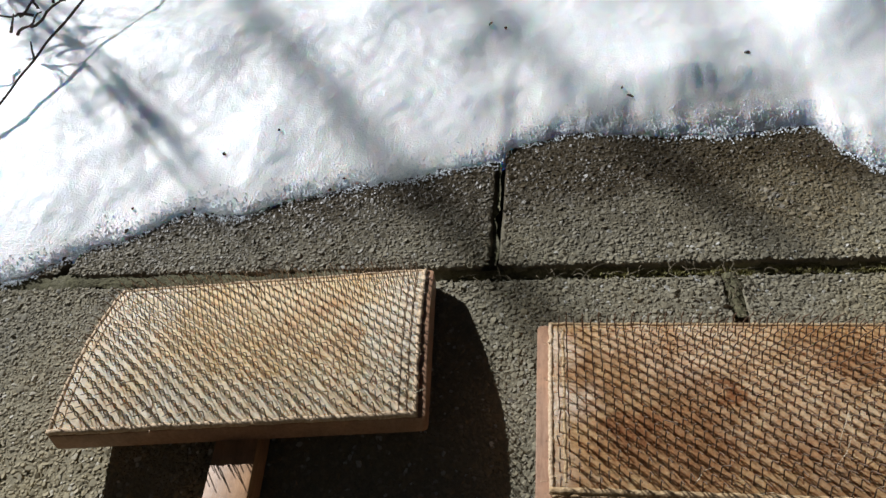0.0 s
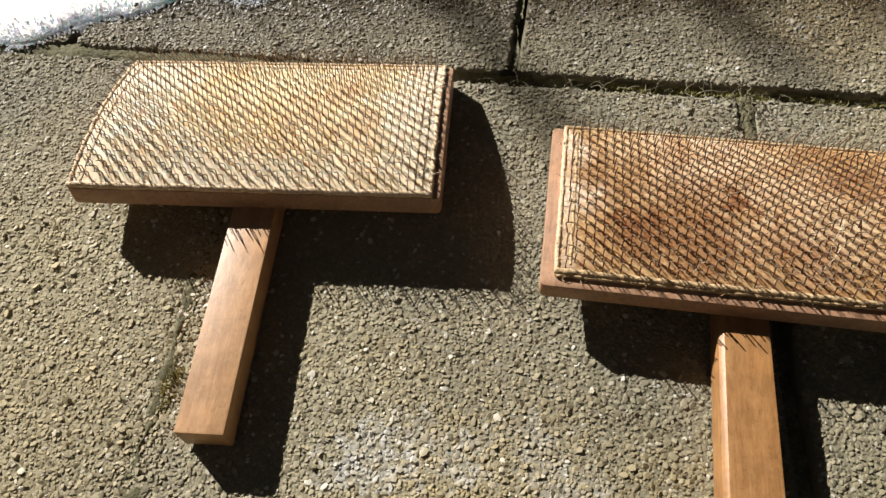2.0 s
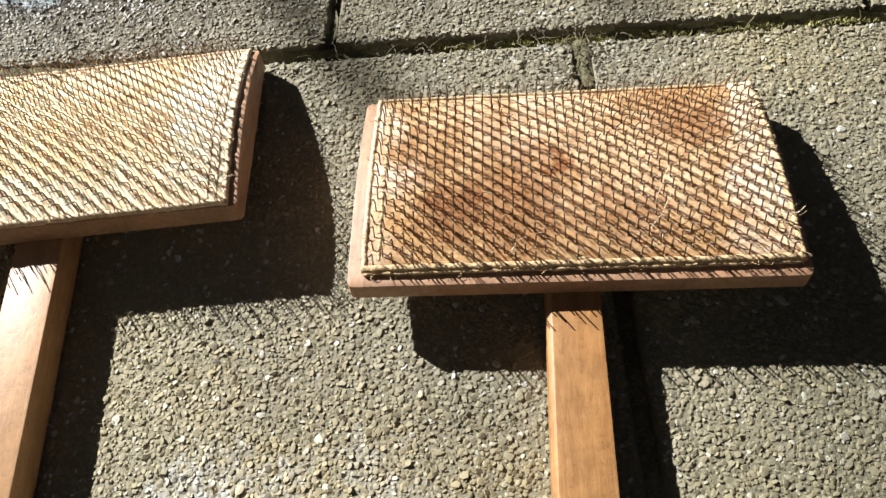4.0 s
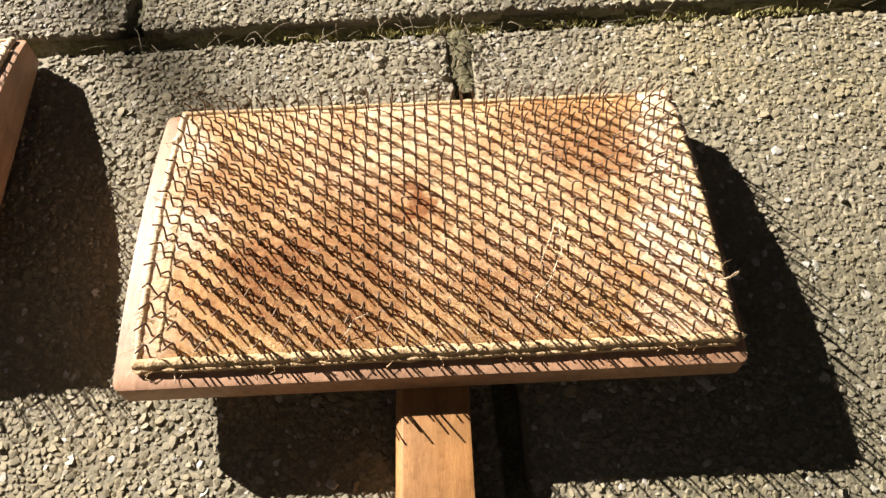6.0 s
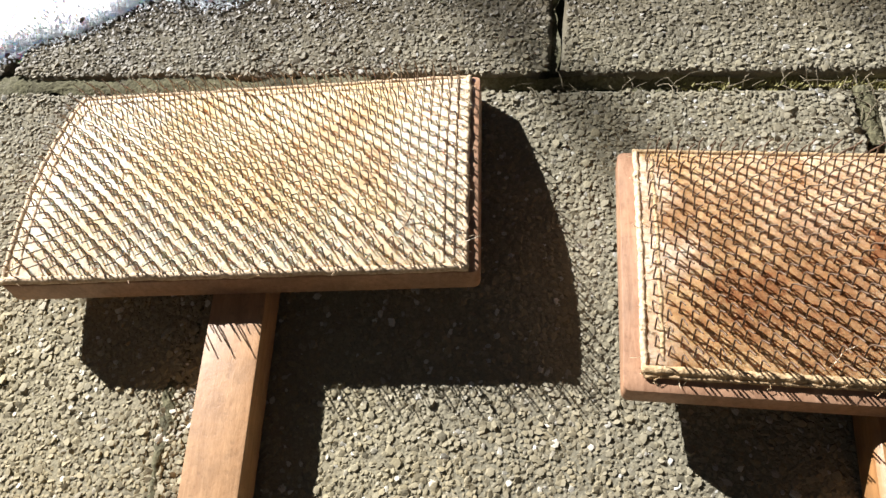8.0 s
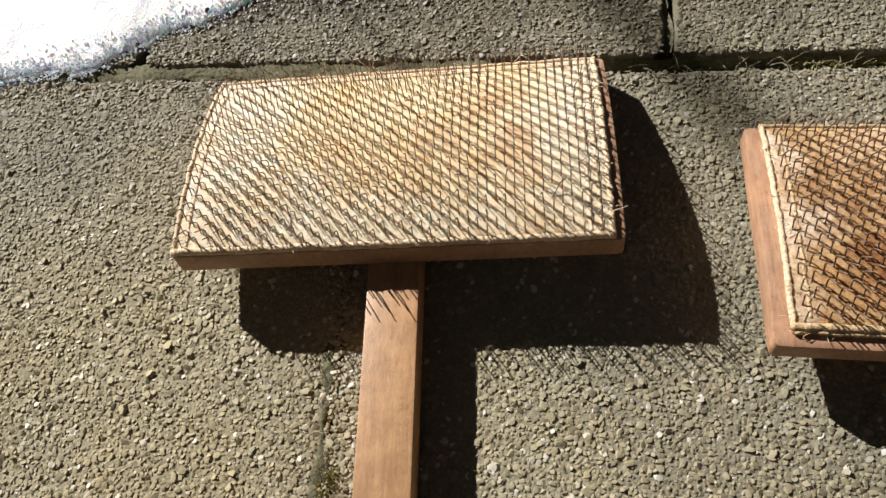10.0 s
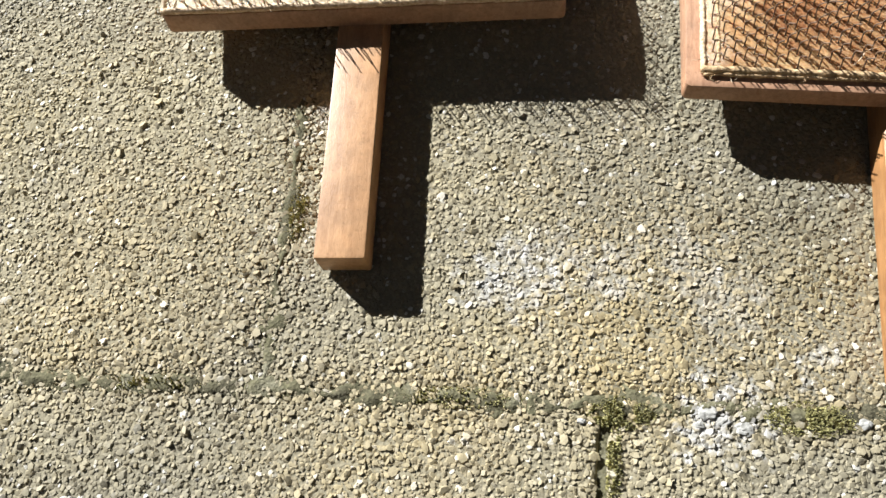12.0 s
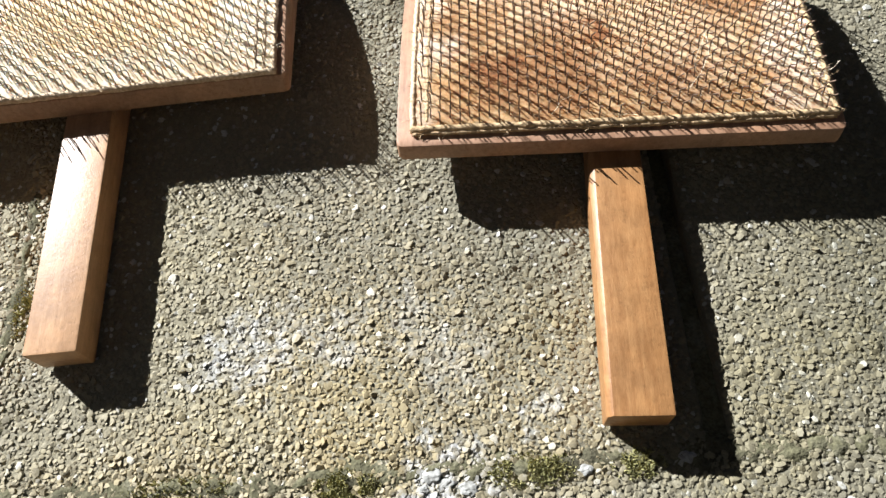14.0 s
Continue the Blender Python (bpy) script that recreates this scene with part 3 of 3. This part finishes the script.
def build_ice_grains():
    """Loose melting grains along the snow's edge."""
    rng = random.Random(12)
    verts, faces = [], []
    for _ in range(9000):
        x = rng.uniform(-0.45, 0.33)
        out = rng.gauss(0.000, 0.004) if rng.random() < 0.6 else abs(rng.gauss(0.0, 0.009))
        y = snow_edge(x) + out
        r = rng.uniform(0.0004, 0.0010)
        z = max(snow_height(x, y), -0.0012) + r * 0.2
        o = len(verts)
        sx, sy, sz = (r * rng.uniform(0.7, 1.4) for _ in range(3))
        verts += [(x + sx, y, z), (x - sx, y, z), (x, y + sy, z), (x, y - sy, z), (x, y, z + sz), (x, y, z - sz)]
        faces += [tuple(o + i for i in t) for t in ((0, 2, 4), (2, 1, 4), (1, 3, 4), (3, 0, 4), (2, 0, 5), (1, 2, 5), (3, 1, 5), (0, 3, 5))]
    tagged(mesh_part("ice_grains", verts, faces, ICE, smooth=False), "loose glassy ice grains melting along the snow edge", "snow", kind="stuff")


build_ice_grains()


def build_debris():
    """Dark crumbs of bark and soil lying on the snow."""
    rng = random.Random(21)
    pieces = []
    for _ in range(15):
        x = rng.uniform(-0.35, 0.3)
        y = snow_edge(x) + abs(rng.gauss(0.03, 0.06))
        z = snow_height(x, y) + 0.0006
        a = rng.uniform(0, math.pi)
        length = rng.choice((0.0012, 0.002, 0.003, 0.005))
        d = Vector((math.cos(a), math.sin(a), rng.uniform(-0.2, 0.4))) * length
        c = Vector((x, y, z))
        pieces.append(tube([c - d * 0.5, c + Vector((0, 0, 0.0006)), c + d * 0.5], [0.0006, rng.uniform(0.0009, 0.0017), 0.0005], 5))
    v, f = merge(pieces)
    tagged(mesh_part("bark_crumbs", v, f, BARK), "dark bark crumbs scattered on the melting snow", "debris", kind="stuff")


build_debris()

# ---- added sky blocker, and the tree and shrub that shade the place ----
def build_sky_block():
    # Dark slab added out of view behind the camera; it cuts the sky fill.
    for name, at, size in (("sky_block_south", (0, -1.05, 1.25), (5, 0.12, 2.6)),):
        bm = bmesh.new()
        bmesh.ops.create_cube(bm, size=1, matrix=Matrix.Translation(at) @ Matrix.Diagonal((*size, 1)))
        tagged(part(name, bm, SKY_BLOCK, smooth=False), "unseen dark slab added to block sky light", "wall", kind="structure")


build_sky_block()


def shade_point(x, y, h):
    """The place at height h whose shadow falls on (x, y)."""
    return Vector((x, y, 0)) + SUN_WAY * h


def limb(points, r0, r1, wander, seed, sides=7):
    """A gently crooked tapering branch through points."""
    pts = []
    for a, b in zip(points, points[1:]):
        for i in range(8):
            pts.append(Vector(a).lerp(Vector(b), i / 8))
    pts.append(Vector(points[-1]))
    n = len(pts)
    bent = [p + Vector((noise.noise(Vector((i * 0.35, seed, 0))), noise.noise(Vector((i * 0.35, seed, 7))), noise.noise(Vector((i * 0.35, seed, 14))))) * wander for i, p in enumerate(pts)]
    return tube(bent, [r0 + (r1 - r0) * i / (n - 1) for i in range(n)], sides)


def build_tree():
    tree = tagged(new("bare_tree"), "leafless young tree standing in the snow", "tree")
    tree.matrix_world = pose(-5.0, 4.0, 0)
    off = Vector((-5.0, 4.0, 0))
    v, f = limb([(0, 0, -0.05), (0.02, 0.0, 1.2), (0.0, 0.02, 3.2)], 0.06, 0.025, 0.01, 1, 10)
    mesh_part("trunk", v, f, BARK, tree)
    streaks = [((-0.28, 0.60, 2.9), (-0.10, 0.36, 2.85), (0.045, 0.18, 2.75), 0.009, 0.010), ((-0.02, 0.56, 3.0), (0.10, 0.37, 2.9), (0.19, 0.25, 2.8), 0.008, 0.0075)]
    for k, (a, b, c, r0, r1) in enumerate(streaks):
        start = Vector((0, 0, 2.4 + 0.4 * k))
        v, f = limb([start, shade_point(*a) - off, shade_point(*b) - off, shade_point(*c) - off], r0, r1, 0.012, k + 3)
        mesh_part("limb", v, f, BARK, tree)


build_tree()


def build_shrub():
    """A small bare shrub whose twigs throw the thin shadows over the snow; one twig hangs into view."""
    shrub = tagged(new("bare_shrub"), "bare dark twiggy shrub rising from the snow", "shrub")
    base = Vector((-1.55, 1.45, 0.02))
    shrub.matrix_world = Matrix.Translation(base)
    tips = [(-0.205, 0.285, 0.75), (-0.27, 0.37, 0.82), (-0.225, 0.34, 0.92), (-0.33, 0.37, 0.80), (-0.24, 0.345, 0.86), (-0.38, 0.46, 0.75), (-0.22, 0.31, 0.8)]
    rng = random.Random(5)
    for k, tip in enumerate(tips):
        end = shade_point(*tip) - base
        mid = end * 0.5 + Vector((rng.uniform(-0.03, 0.03), rng.uniform(-0.03, 0.03), 0.06))
        pieces = [limb([(0, 0, 0), mid, end], 0.0050, 0.0018, 0.026, k + 20, 6)]
        for s in range(7):
            at = mid.lerp(end, 0.25 + 0.11 * s)
            pieces.append(limb([at, at + Vector((rng.uniform(-0.06, 0.10), rng.uniform(-0.10, 0.05), rng.uniform(-0.03, 0.06)))], 0.0016, 0.0008, 0.004, k * 7 + s, 5))
        v, f = merge(pieces)
        mesh_part("twig", v, f, BARK, shrub)
    hang = [Vector(p) - base for p in ((-0.56, 0.72, 0.16), (-0.427, 0.532, 0.058), (-0.448, 0.454, 0.042), (-0.457, 0.391, 0.032), (-0.479, 0.33, 0.03))]
    v, f = merge([limb([(0, 0, 0)] + hang, 0.0016, 0.0009, 0.0015, 61, 6), limb([hang[2], hang[2] + Vector((-0.012, 0.022, 0.006))], 0.0012, 0.0008, 0.002, 63, 5)])
    mesh_part("twig", v, f, BARK, shrub)
    for k in range(10):
        a = Vector((-0.50 + 0.03 * rng.uniform(-1, 1), 0.52 + 0.04 * rng.uniform(-1, 1), 0.045)) - base
        v, f = limb([a, a + Vector((rng.uniform(-0.05, 0.06), rng.uniform(-0.06, 0.05), rng.uniform(0.0, 0.03)))], 0.0016, 0.0007, 0.006, k + 80, 5)
        mesh_part("twig", v, f, BARK, shrub)


build_shrub()

# ---- the two hand cards ----
RIM_AND_BOW = {0.121: (0.0118, 0.0075), 0.119: (0.0100, 0.0050)}


def crown(y, depth):
    """Height of the board's rounded top over its flat back at y, from the near edge."""
    rim, bow = RIM_AND_BOW[depth]
    return rim + bow * (1 - ((y - depth / 2) / (depth / 2)) ** 2)


def bevelled(bm, width, segments=2, angle=30):
    edges = [e for e in bm.edges if len(e.link_faces) == 2 and e.calc_face_angle() > radians(angle)]
    bmesh.ops.bevel(bm, geom=edges, offset=width, segments=segments, profile=0.6, affect="EDGES")
    return bm


def head_board(wide, depth):
    profile = [(0, 0), (depth, 0)] + [(depth * (1 - i / 20), crown(depth * (1 - i / 20), depth)) for i in range(21)]
    bm = bmesh.new()
    ends = [[bm.verts.new((s * wide / 2, y, z)) for y, z in profile] for s in (-1, 1)]
    n = len(profile)
    bm.faces.new(ends[0])
    bm.faces.new(ends[1][::-1])
    for i in range(n):
        bm.faces.new((ends[0][i], ends[1][i], ends[1][(i + 1) % n], ends[0][(i + 1) % n])[::-1])
    bmesh.ops.recalc_face_normals(bm, faces=bm.faces)
    upright = [e for e in bm.edges if abs(e.verts[0].co.z - e.verts[1].co.z) > 0.005 and abs(e.verts[0].co.y - e.verts[1].co.y) < 0.001]
    bmesh.ops.bevel(bm, geom=upright, offset=0.003, segments=4, profile=0.5, affect="EDGES")
    return bevelled(bm, 0.0009)


def handle_bar(h, length, width, chamfer, flare):
    bm = bmesh.new()
    back = 0.02
    bmesh.ops.create_cube(bm, size=1, matrix=Matrix.Translation((0, (back - length) / 2, h / 2)) @ Matrix.Diagonal((width, back + length, h, 1)))
    for v in bm.verts:
        if v.co.x < 0 and v.co.y < -length / 2:
            v.co.x -= flare
    if chamfer:
        long_edges = [e for e in bm.edges if all(v.co.x < 0 and v.co.z > h / 2 for v in e.verts)]
        bmesh.ops.bevel(bm, geom=long_edges, offset=chamfer, segments=1, affect="EDGES")
    return bevelled(bm, 0.0012)


def cloth_sheet(depth, x0, x1, y0, y1, thick, seed):
    """The backing cloth: a bowed pad with a slightly wavy outline."""
    nx, ny = 80, 42
    verts, faces = [], []
    for layer in (0, 1):
        for j in range(ny + 1):
            for i in range(nx + 1):
                x, y = x0 + (x1 - x0) * i / nx, y0 + (y1 - y0) * j / ny
                rim = (i in (0, nx)) or (j in (0, ny))
                wob = 0.0010 * noise.noise(Vector((x * 60, y * 60, seed))) if rim else 0
                z = crown(y, depth) + (0.0003 if layer == 0 else thick - 0.0005 * rim + 0.0004 * noise.noise(Vector((x * 80, y * 80, seed + 4))))
                verts.append((x + wob, y + wob, z))
    w, total = nx + 1, (nx + 1) * (ny + 1)
    for j in range(ny):
        for i in range(nx):
            a = j * w + i
            faces.append((a, a + w, a + w + 1, a + 1))
            faces.append((a + total, a + total + 1, a + total + w + 1, a + total + w))
    rim = [i for i in range(w)] + [j * w + nx for j in range(1, ny + 1)] + [ny * w + i for i in range(nx - 1, -1, -1)] + [j * w for j in range(ny - 1, 0, -1)]
    for a, b in zip(rim, rim[1:] + rim[:1]):
        faces.append((a, b, b + total, a + total))
    return verts, faces


def hem_strip(depth, a, b, seed, radius=0.0014, lift=0.0017):
    """A rolled edge of the cloth from a to b, twisted and lumpy, with stray threads."""
    pts, radii = [], []
    count = 110
    for i in range(count):
        u = i / (count - 1)
        x, y = a[0] + (b[0] - a[0]) * u, a[1] + (b[1] - a[1]) * u
        wob = 0.0007 * noise.noise(Vector((u * 14, seed, 0))) + 0.0003 * noise.noise(Vector((u * 60, seed, 3)))
        pts.append((x + wob, y + wob, crown(y, depth) + lift + 0.0003 * noise.noise(Vector((u * 30, seed, 6)))))
        radii.append(radius * (1 + 0.35 * noise.noise(Vector((u * 45, seed, 9)))))
    pieces = [tube(pts, radii, 7)]
    rng = random.Random(seed * 31)
    for _ in range(26):
        p = Vector(pts[rng.randrange(count)]) + Vector((0, 0, radius * 0.6))
        q = p + Vector((rng.uniform(-0.004, 0.004), rng.uniform(-0.003, 0.002), rng.uniform(-0.0015, 0.002)))
        r = q + Vector((rng.uniform(-0.004, 0.004), rng.uniform(-0.002, 0.002), rng.uniform(-0.001, 0.001)))
        pieces.append(tube([p, q, r], 0.00014, 4))
    return merge(pieces)


def tooth_mesh(name, bend, seed, radius, wire):
    """A bent wire tooth: it leans away, then its tip turns back to the handle."""
    rng = random.Random(seed)
    side = rng.uniform(-0.00015, 0.00015)
    pts = [(0, 0, -0.0008), (0, 0.0013, 0.0020), (side, 0.0023, 0.0038), (side, 0.0027, 0.0049), (side * 1.5, 0.0026, 0.0060), (side * 1.5, 0.0020, 0.0074), (side * 2, 0.0028 - bend, 0.0132)]
    v, f = tube(pts, [radius] * 6 + [radius * 0.85], 5)
    me = bpy.data.meshes.new(name)
    me.from_pydata(v, [], f)
    me.materials.append(wire)
    me.shade_smooth()
    return me


def add_teeth(cloth, depth, x0, x1, y0, y1, columns, rows, radius, wire, seed):
    rng = random.Random(seed)
    shapes = [tooth_mesh("tooth", 0.0044 + 0.0003 * k, seed * 10 + k, radius, wire) for k in range(5)]
    spots = []
    for c in range(columns):
        for r in range(rows):
            x = x0 + (x1 - x0) * (c + 0.5) / columns + rng.uniform(-0.00015, 0.00015)
            y = y0 + (y1 - y0) * (r + 0.1 + 0.5 * (c % 2)) / rows + rng.uniform(-0.0002, 0.0002)
            if rng.random() > 0.012:
                spots.append((y, x))
    spots.sort()
    rest = []
    for n, (y, x) in enumerate(spots):
        slope = math.degrees(math.atan2(crown(y + 0.001, depth) - crown(y - 0.001, depth), 0.002))
        m = pose(x, y, crown(y, depth) + 0.002, slope + rng.gauss(0, 1.5), rng.gauss(0, 1.6), rng.gauss(0, 2.5))
        if rng.random() < 0.03:
            m = m @ pose(0, 0, 0, rng.gauss(0, 12), rng.gauss(0, 14), rng.gauss(0, 30))
        me = shapes[rng.randrange(5)]
        if n < 300:
            ob = new("tooth", me)
            ob.parent, ob.matrix_basis = cloth, m
        else:
            rest.append(([tuple(m @ v.co) for v in me.vertices], [tuple(p.vertices) for p in me.polygons]))
    v, f = merge(rest)
    tagged(mesh_part("wire_teeth", v, f, wire, cloth), "dense rows of bent dark wire teeth", kind="stuff")


def fibres(cloth, depth, spots, seed):
    """Stray wool fibres: x, y, length, lift each."""
    rng = random.Random(seed)
    pieces = []
    for x, y, length, lift in spots:
        p = Vector((x, y, crown(min(max(y, 0), depth), depth) + 0.003))
        d = Vector((rng.uniform(-1, 1), rng.uniform(-0.4, 1), lift)).normalized()
        pts = [p]
        for _ in range(9):
            d = (d + Vector((rng.uniform(-0.5, 0.5), rng.uniform(-0.5, 0.5), rng.uniform(-0.4, 0.3)))).normalized()
            pts.append(pts[-1] + d * length / 9)
        pieces.append(tube(pts, 0.00016, 4))
    v, f = merge(pieces)
    tagged(mesh_part("wool_fluff", v, f, FIBRE, cloth), "stray pale wool fibres caught in the teeth", kind="stuff")


def frayed_corner(cloth, depth, x1, y1):
    """A torn flap of cloth that lifts at the far corner."""
    verts, faces = [], []
    for layer in (0, 1):
        for j in range(7):
            for i in range(7):
                u, w = i / 6, j / 6
                x = x1 - 0.013 + (0.010 + 0.005 * (1 - w)) * u + 0.0012 * noise.noise(Vector((u * 4, w * 4, 1)))
                y = y1 - 0.016 + 0.017 * w - 0.004 * u * w + 0.0012 * noise.noise(Vector((u * 4, w * 4, 5)))
                z = crown(min(y, depth), depth) + 0.0028 + 0.004 * (u * w) ** 2 - 0.0012 * layer + 0.0008 * noise.noise(Vector((u * 5, w * 5, 8)))
                verts.append((x, y, z))
    for j in range(6):
        for i in range(6):
            a = j * 7 + i
            faces += [(a, a + 1, a + 8, a + 7), (a + 49, a + 56, a + 57, a + 50)]
    rim = list(range(7)) + [j * 7 + 6 for j in range(1, 7)] + [42 + i for i in range(5, -1, -1)] + [j * 7 for j in range(5, 0, -1)]
    faces += [(b, a, a + 49, b + 49) for a, b in zip(rim, rim[1:] + rim[:1])]
    mesh_part("frayed_corner", verts, faces, HEM_A, cloth, "pale torn corner of the cloth")


def hand_card(at, angle, tilt, h, size, bar, woods, cloth_mat, inset, stitched, spots, label, seed):
    wide, depth = size
    length, width, chamfer, flare = bar
    card = tagged(new("wool_hand_card"), label, "hand card", "pair of wool hand cards")
    card.matrix_world = pose(at[0], at[1], 0, 0, 0, angle)
    lean = pose(0, 0, h, -tilt)
    board = sharp(part("head_board", head_board(wide, depth), woods[0], card), 25)
    sharp(part("handle", handle_bar(h, length, width, chamfer, flare), woods[1], card, "square wooden handle fixed under the board"), 25)
    left, right, near, far = inset
    x0, x1, y0, y1 = -wide / 2 + left, wide / 2 - right, near, depth - far
    v, f = cloth_sheet(depth, x0, x1, y0, y1, 0.0015 if stitched else 0.0022, seed)
    cloth = sharp(mesh_part("card_cloth", v, f, cloth_mat, card, "tan woven backing cloth"), 50)
    board.matrix_basis, cloth.matrix_basis = lean, lean
    sides = [((x0, y0), (x1, y0)), ((x0, y1), (x1, y1)), ((x0 + 0.001, y0), (x0 + 0.001, y1)), ((x1 - 0.001, y0), (x1 - 0.001, y1))]
    if stitched:
        sides += [((x1 - off, y0 + 0.002), (x1 - off, y1 - 0.002)) for off in (0.006, 0.0105)]
        sides += [((x0 + 0.006, y1 - 0.006), (x1 - 0.006, y1 - 0.006)), ((x0 + 0.007, y0 + 0.003), (x0 + 0.007, y1 - 0.003))]
    else:
        sides += [((x0 + 0.008, y0 + 0.004), (x0 + 0.008, y1 - 0.004)), ((x1 - 0.007, y0 + 0.004), (x1 - 0.007, y1 - 0.015)),
                  ((x0 + 0.001, y0 - 0.0021), (x1 - 0.001, y0 - 0.0019))]
    for k, (a, b) in enumerate(sides):
        v, f = hem_strip(depth, a, b, seed * 5 + k, (0.0019, 0.0013, 0.0014, 0.0015, 0.0010)[min(k, 4)], 0.0010 if stitched else 0.0017 if k != 6 else 0.0012)
        mesh_part("hem", v, f, HEM_A if stitched or k == 2 else HEM_B, cloth, "rolled frayed straw-coloured hem")
    add_teeth(cloth, depth, x0 + 0.003, x1 - 0.003, y0 + 0.001, y1 - 0.0005, *((47, 16, 0.00031, WIRE_A) if stitched else (41, 15, 0.00036, WIRE_B)), seed)
    fibres(cloth, depth, spots, seed)
    if not stitched:
        frayed_corner(cloth, depth, x1, y1)
    return card


hand_card((-0.1340, 0.0945), 6.4, 8.2, 0.018, (0.216, 0.121), (0.1325, 0.025, 0.0, 0.0), (WOOD_HEAD, WOOD_A), CLOTH_A, (0.001, 0.0045, 0.002, 0.002), True,
          [(-0.02, 0.118, 0.016, 1.2), (-0.015, 0.12, 0.018, 1.5), (0.01, 0.12, 0.02, 1.5), (0.035, 0.119, 0.016, 1.4), (0.06, 0.118, 0.012, 1.2), (-0.045, 0.12, 0.014, 1.2),
           (0.03, 0.003, 0.012, 0.1), (-0.06, 0.003, 0.012, 0.1), (-0.02, 0.004, 0.01, 0.1), (-0.104, 0.005, 0.012, 0.3), (0.10, 0.01, 0.012, 0.4), (0.102, 0.10, 0.015, 0.5)],
          "reddish wooden wool card with pale straw wire-toothed cloth on pavers", 1)
hand_card((0.1372, 0.0660), 1.75, 6.4, 0.0180, (0.2085, 0.119), (0.1270, 0.0245, 0.0025, 0.003), (WOOD_HEAD, WOOD_B), CLOTH_B, (0.0068, 0.003, 0.0078, 0.001), False,
          [(0.035, 0.022, 0.03, 0.2), (0.045, 0.03, 0.03, 0.3), (0.04, 0.018, 0.024, 0.1), (0.085, 0.02, 0.02, 0.3), (0.09, 0.03, 0.02, 0.4), (0.07, 0.015, 0.02, 0.2),
           (-0.09, 0.0095, 0.012, 0.1), (-0.08, 0.0095, 0.012, 0.05), (-0.03, 0.012, 0.015, 0.2), (0.098, 0.10, 0.012, 0.4), (0.10, 0.112, 0.012, 0.5), (0.0, 0.009, 0.014, 0.1)],
          "amber wooden wool card with rust-stained wire-toothed cloth on pavers", 2)


# ---- dry grass in the joints ----
def build_dry_grass():
    rng = random.Random(9)
    pieces = []
    for _ in range(170):
        if rng.random() < 0.55:
            x = 0.152 + rng.gauss(0, 0.012)
            y = 0.240 - abs(rng.gauss(0, 0.018))
        else:
            x = rng.uniform(-0.02, 0.36)
            y = joint_back(x) + rng.uniform(-0.004, 0.004)
        p = Vector((x, y, -0.006))
        d = Vector((rng.uniform(-1, 1), rng.uniform(-1, 1), rng.uniform(0.3, 1.0))).normalized()
        pts = [p]
        step = rng.uniform(0.0018, 0.0042)
        for _ in range(5):
            d = (d + Vector((rng.uniform(-0.4, 0.4), rng.uniform(-0.4, 0.4), rng.uniform(-0.45, 0.1)))).normalized()
            pts.append(pts[-1] + d * step)
        pieces.append(tube(pts, [0.0003, 0.0003, 0.00026, 0.00022, 0.00018, 0.00014], 4))
    v, f = merge(pieces)
    tagged(mesh_part("dry_grass", v, f, STRAW), "withered straw-coloured grass and roots in the paver joints", "grass", kind="stuff")


build_dry_grass()
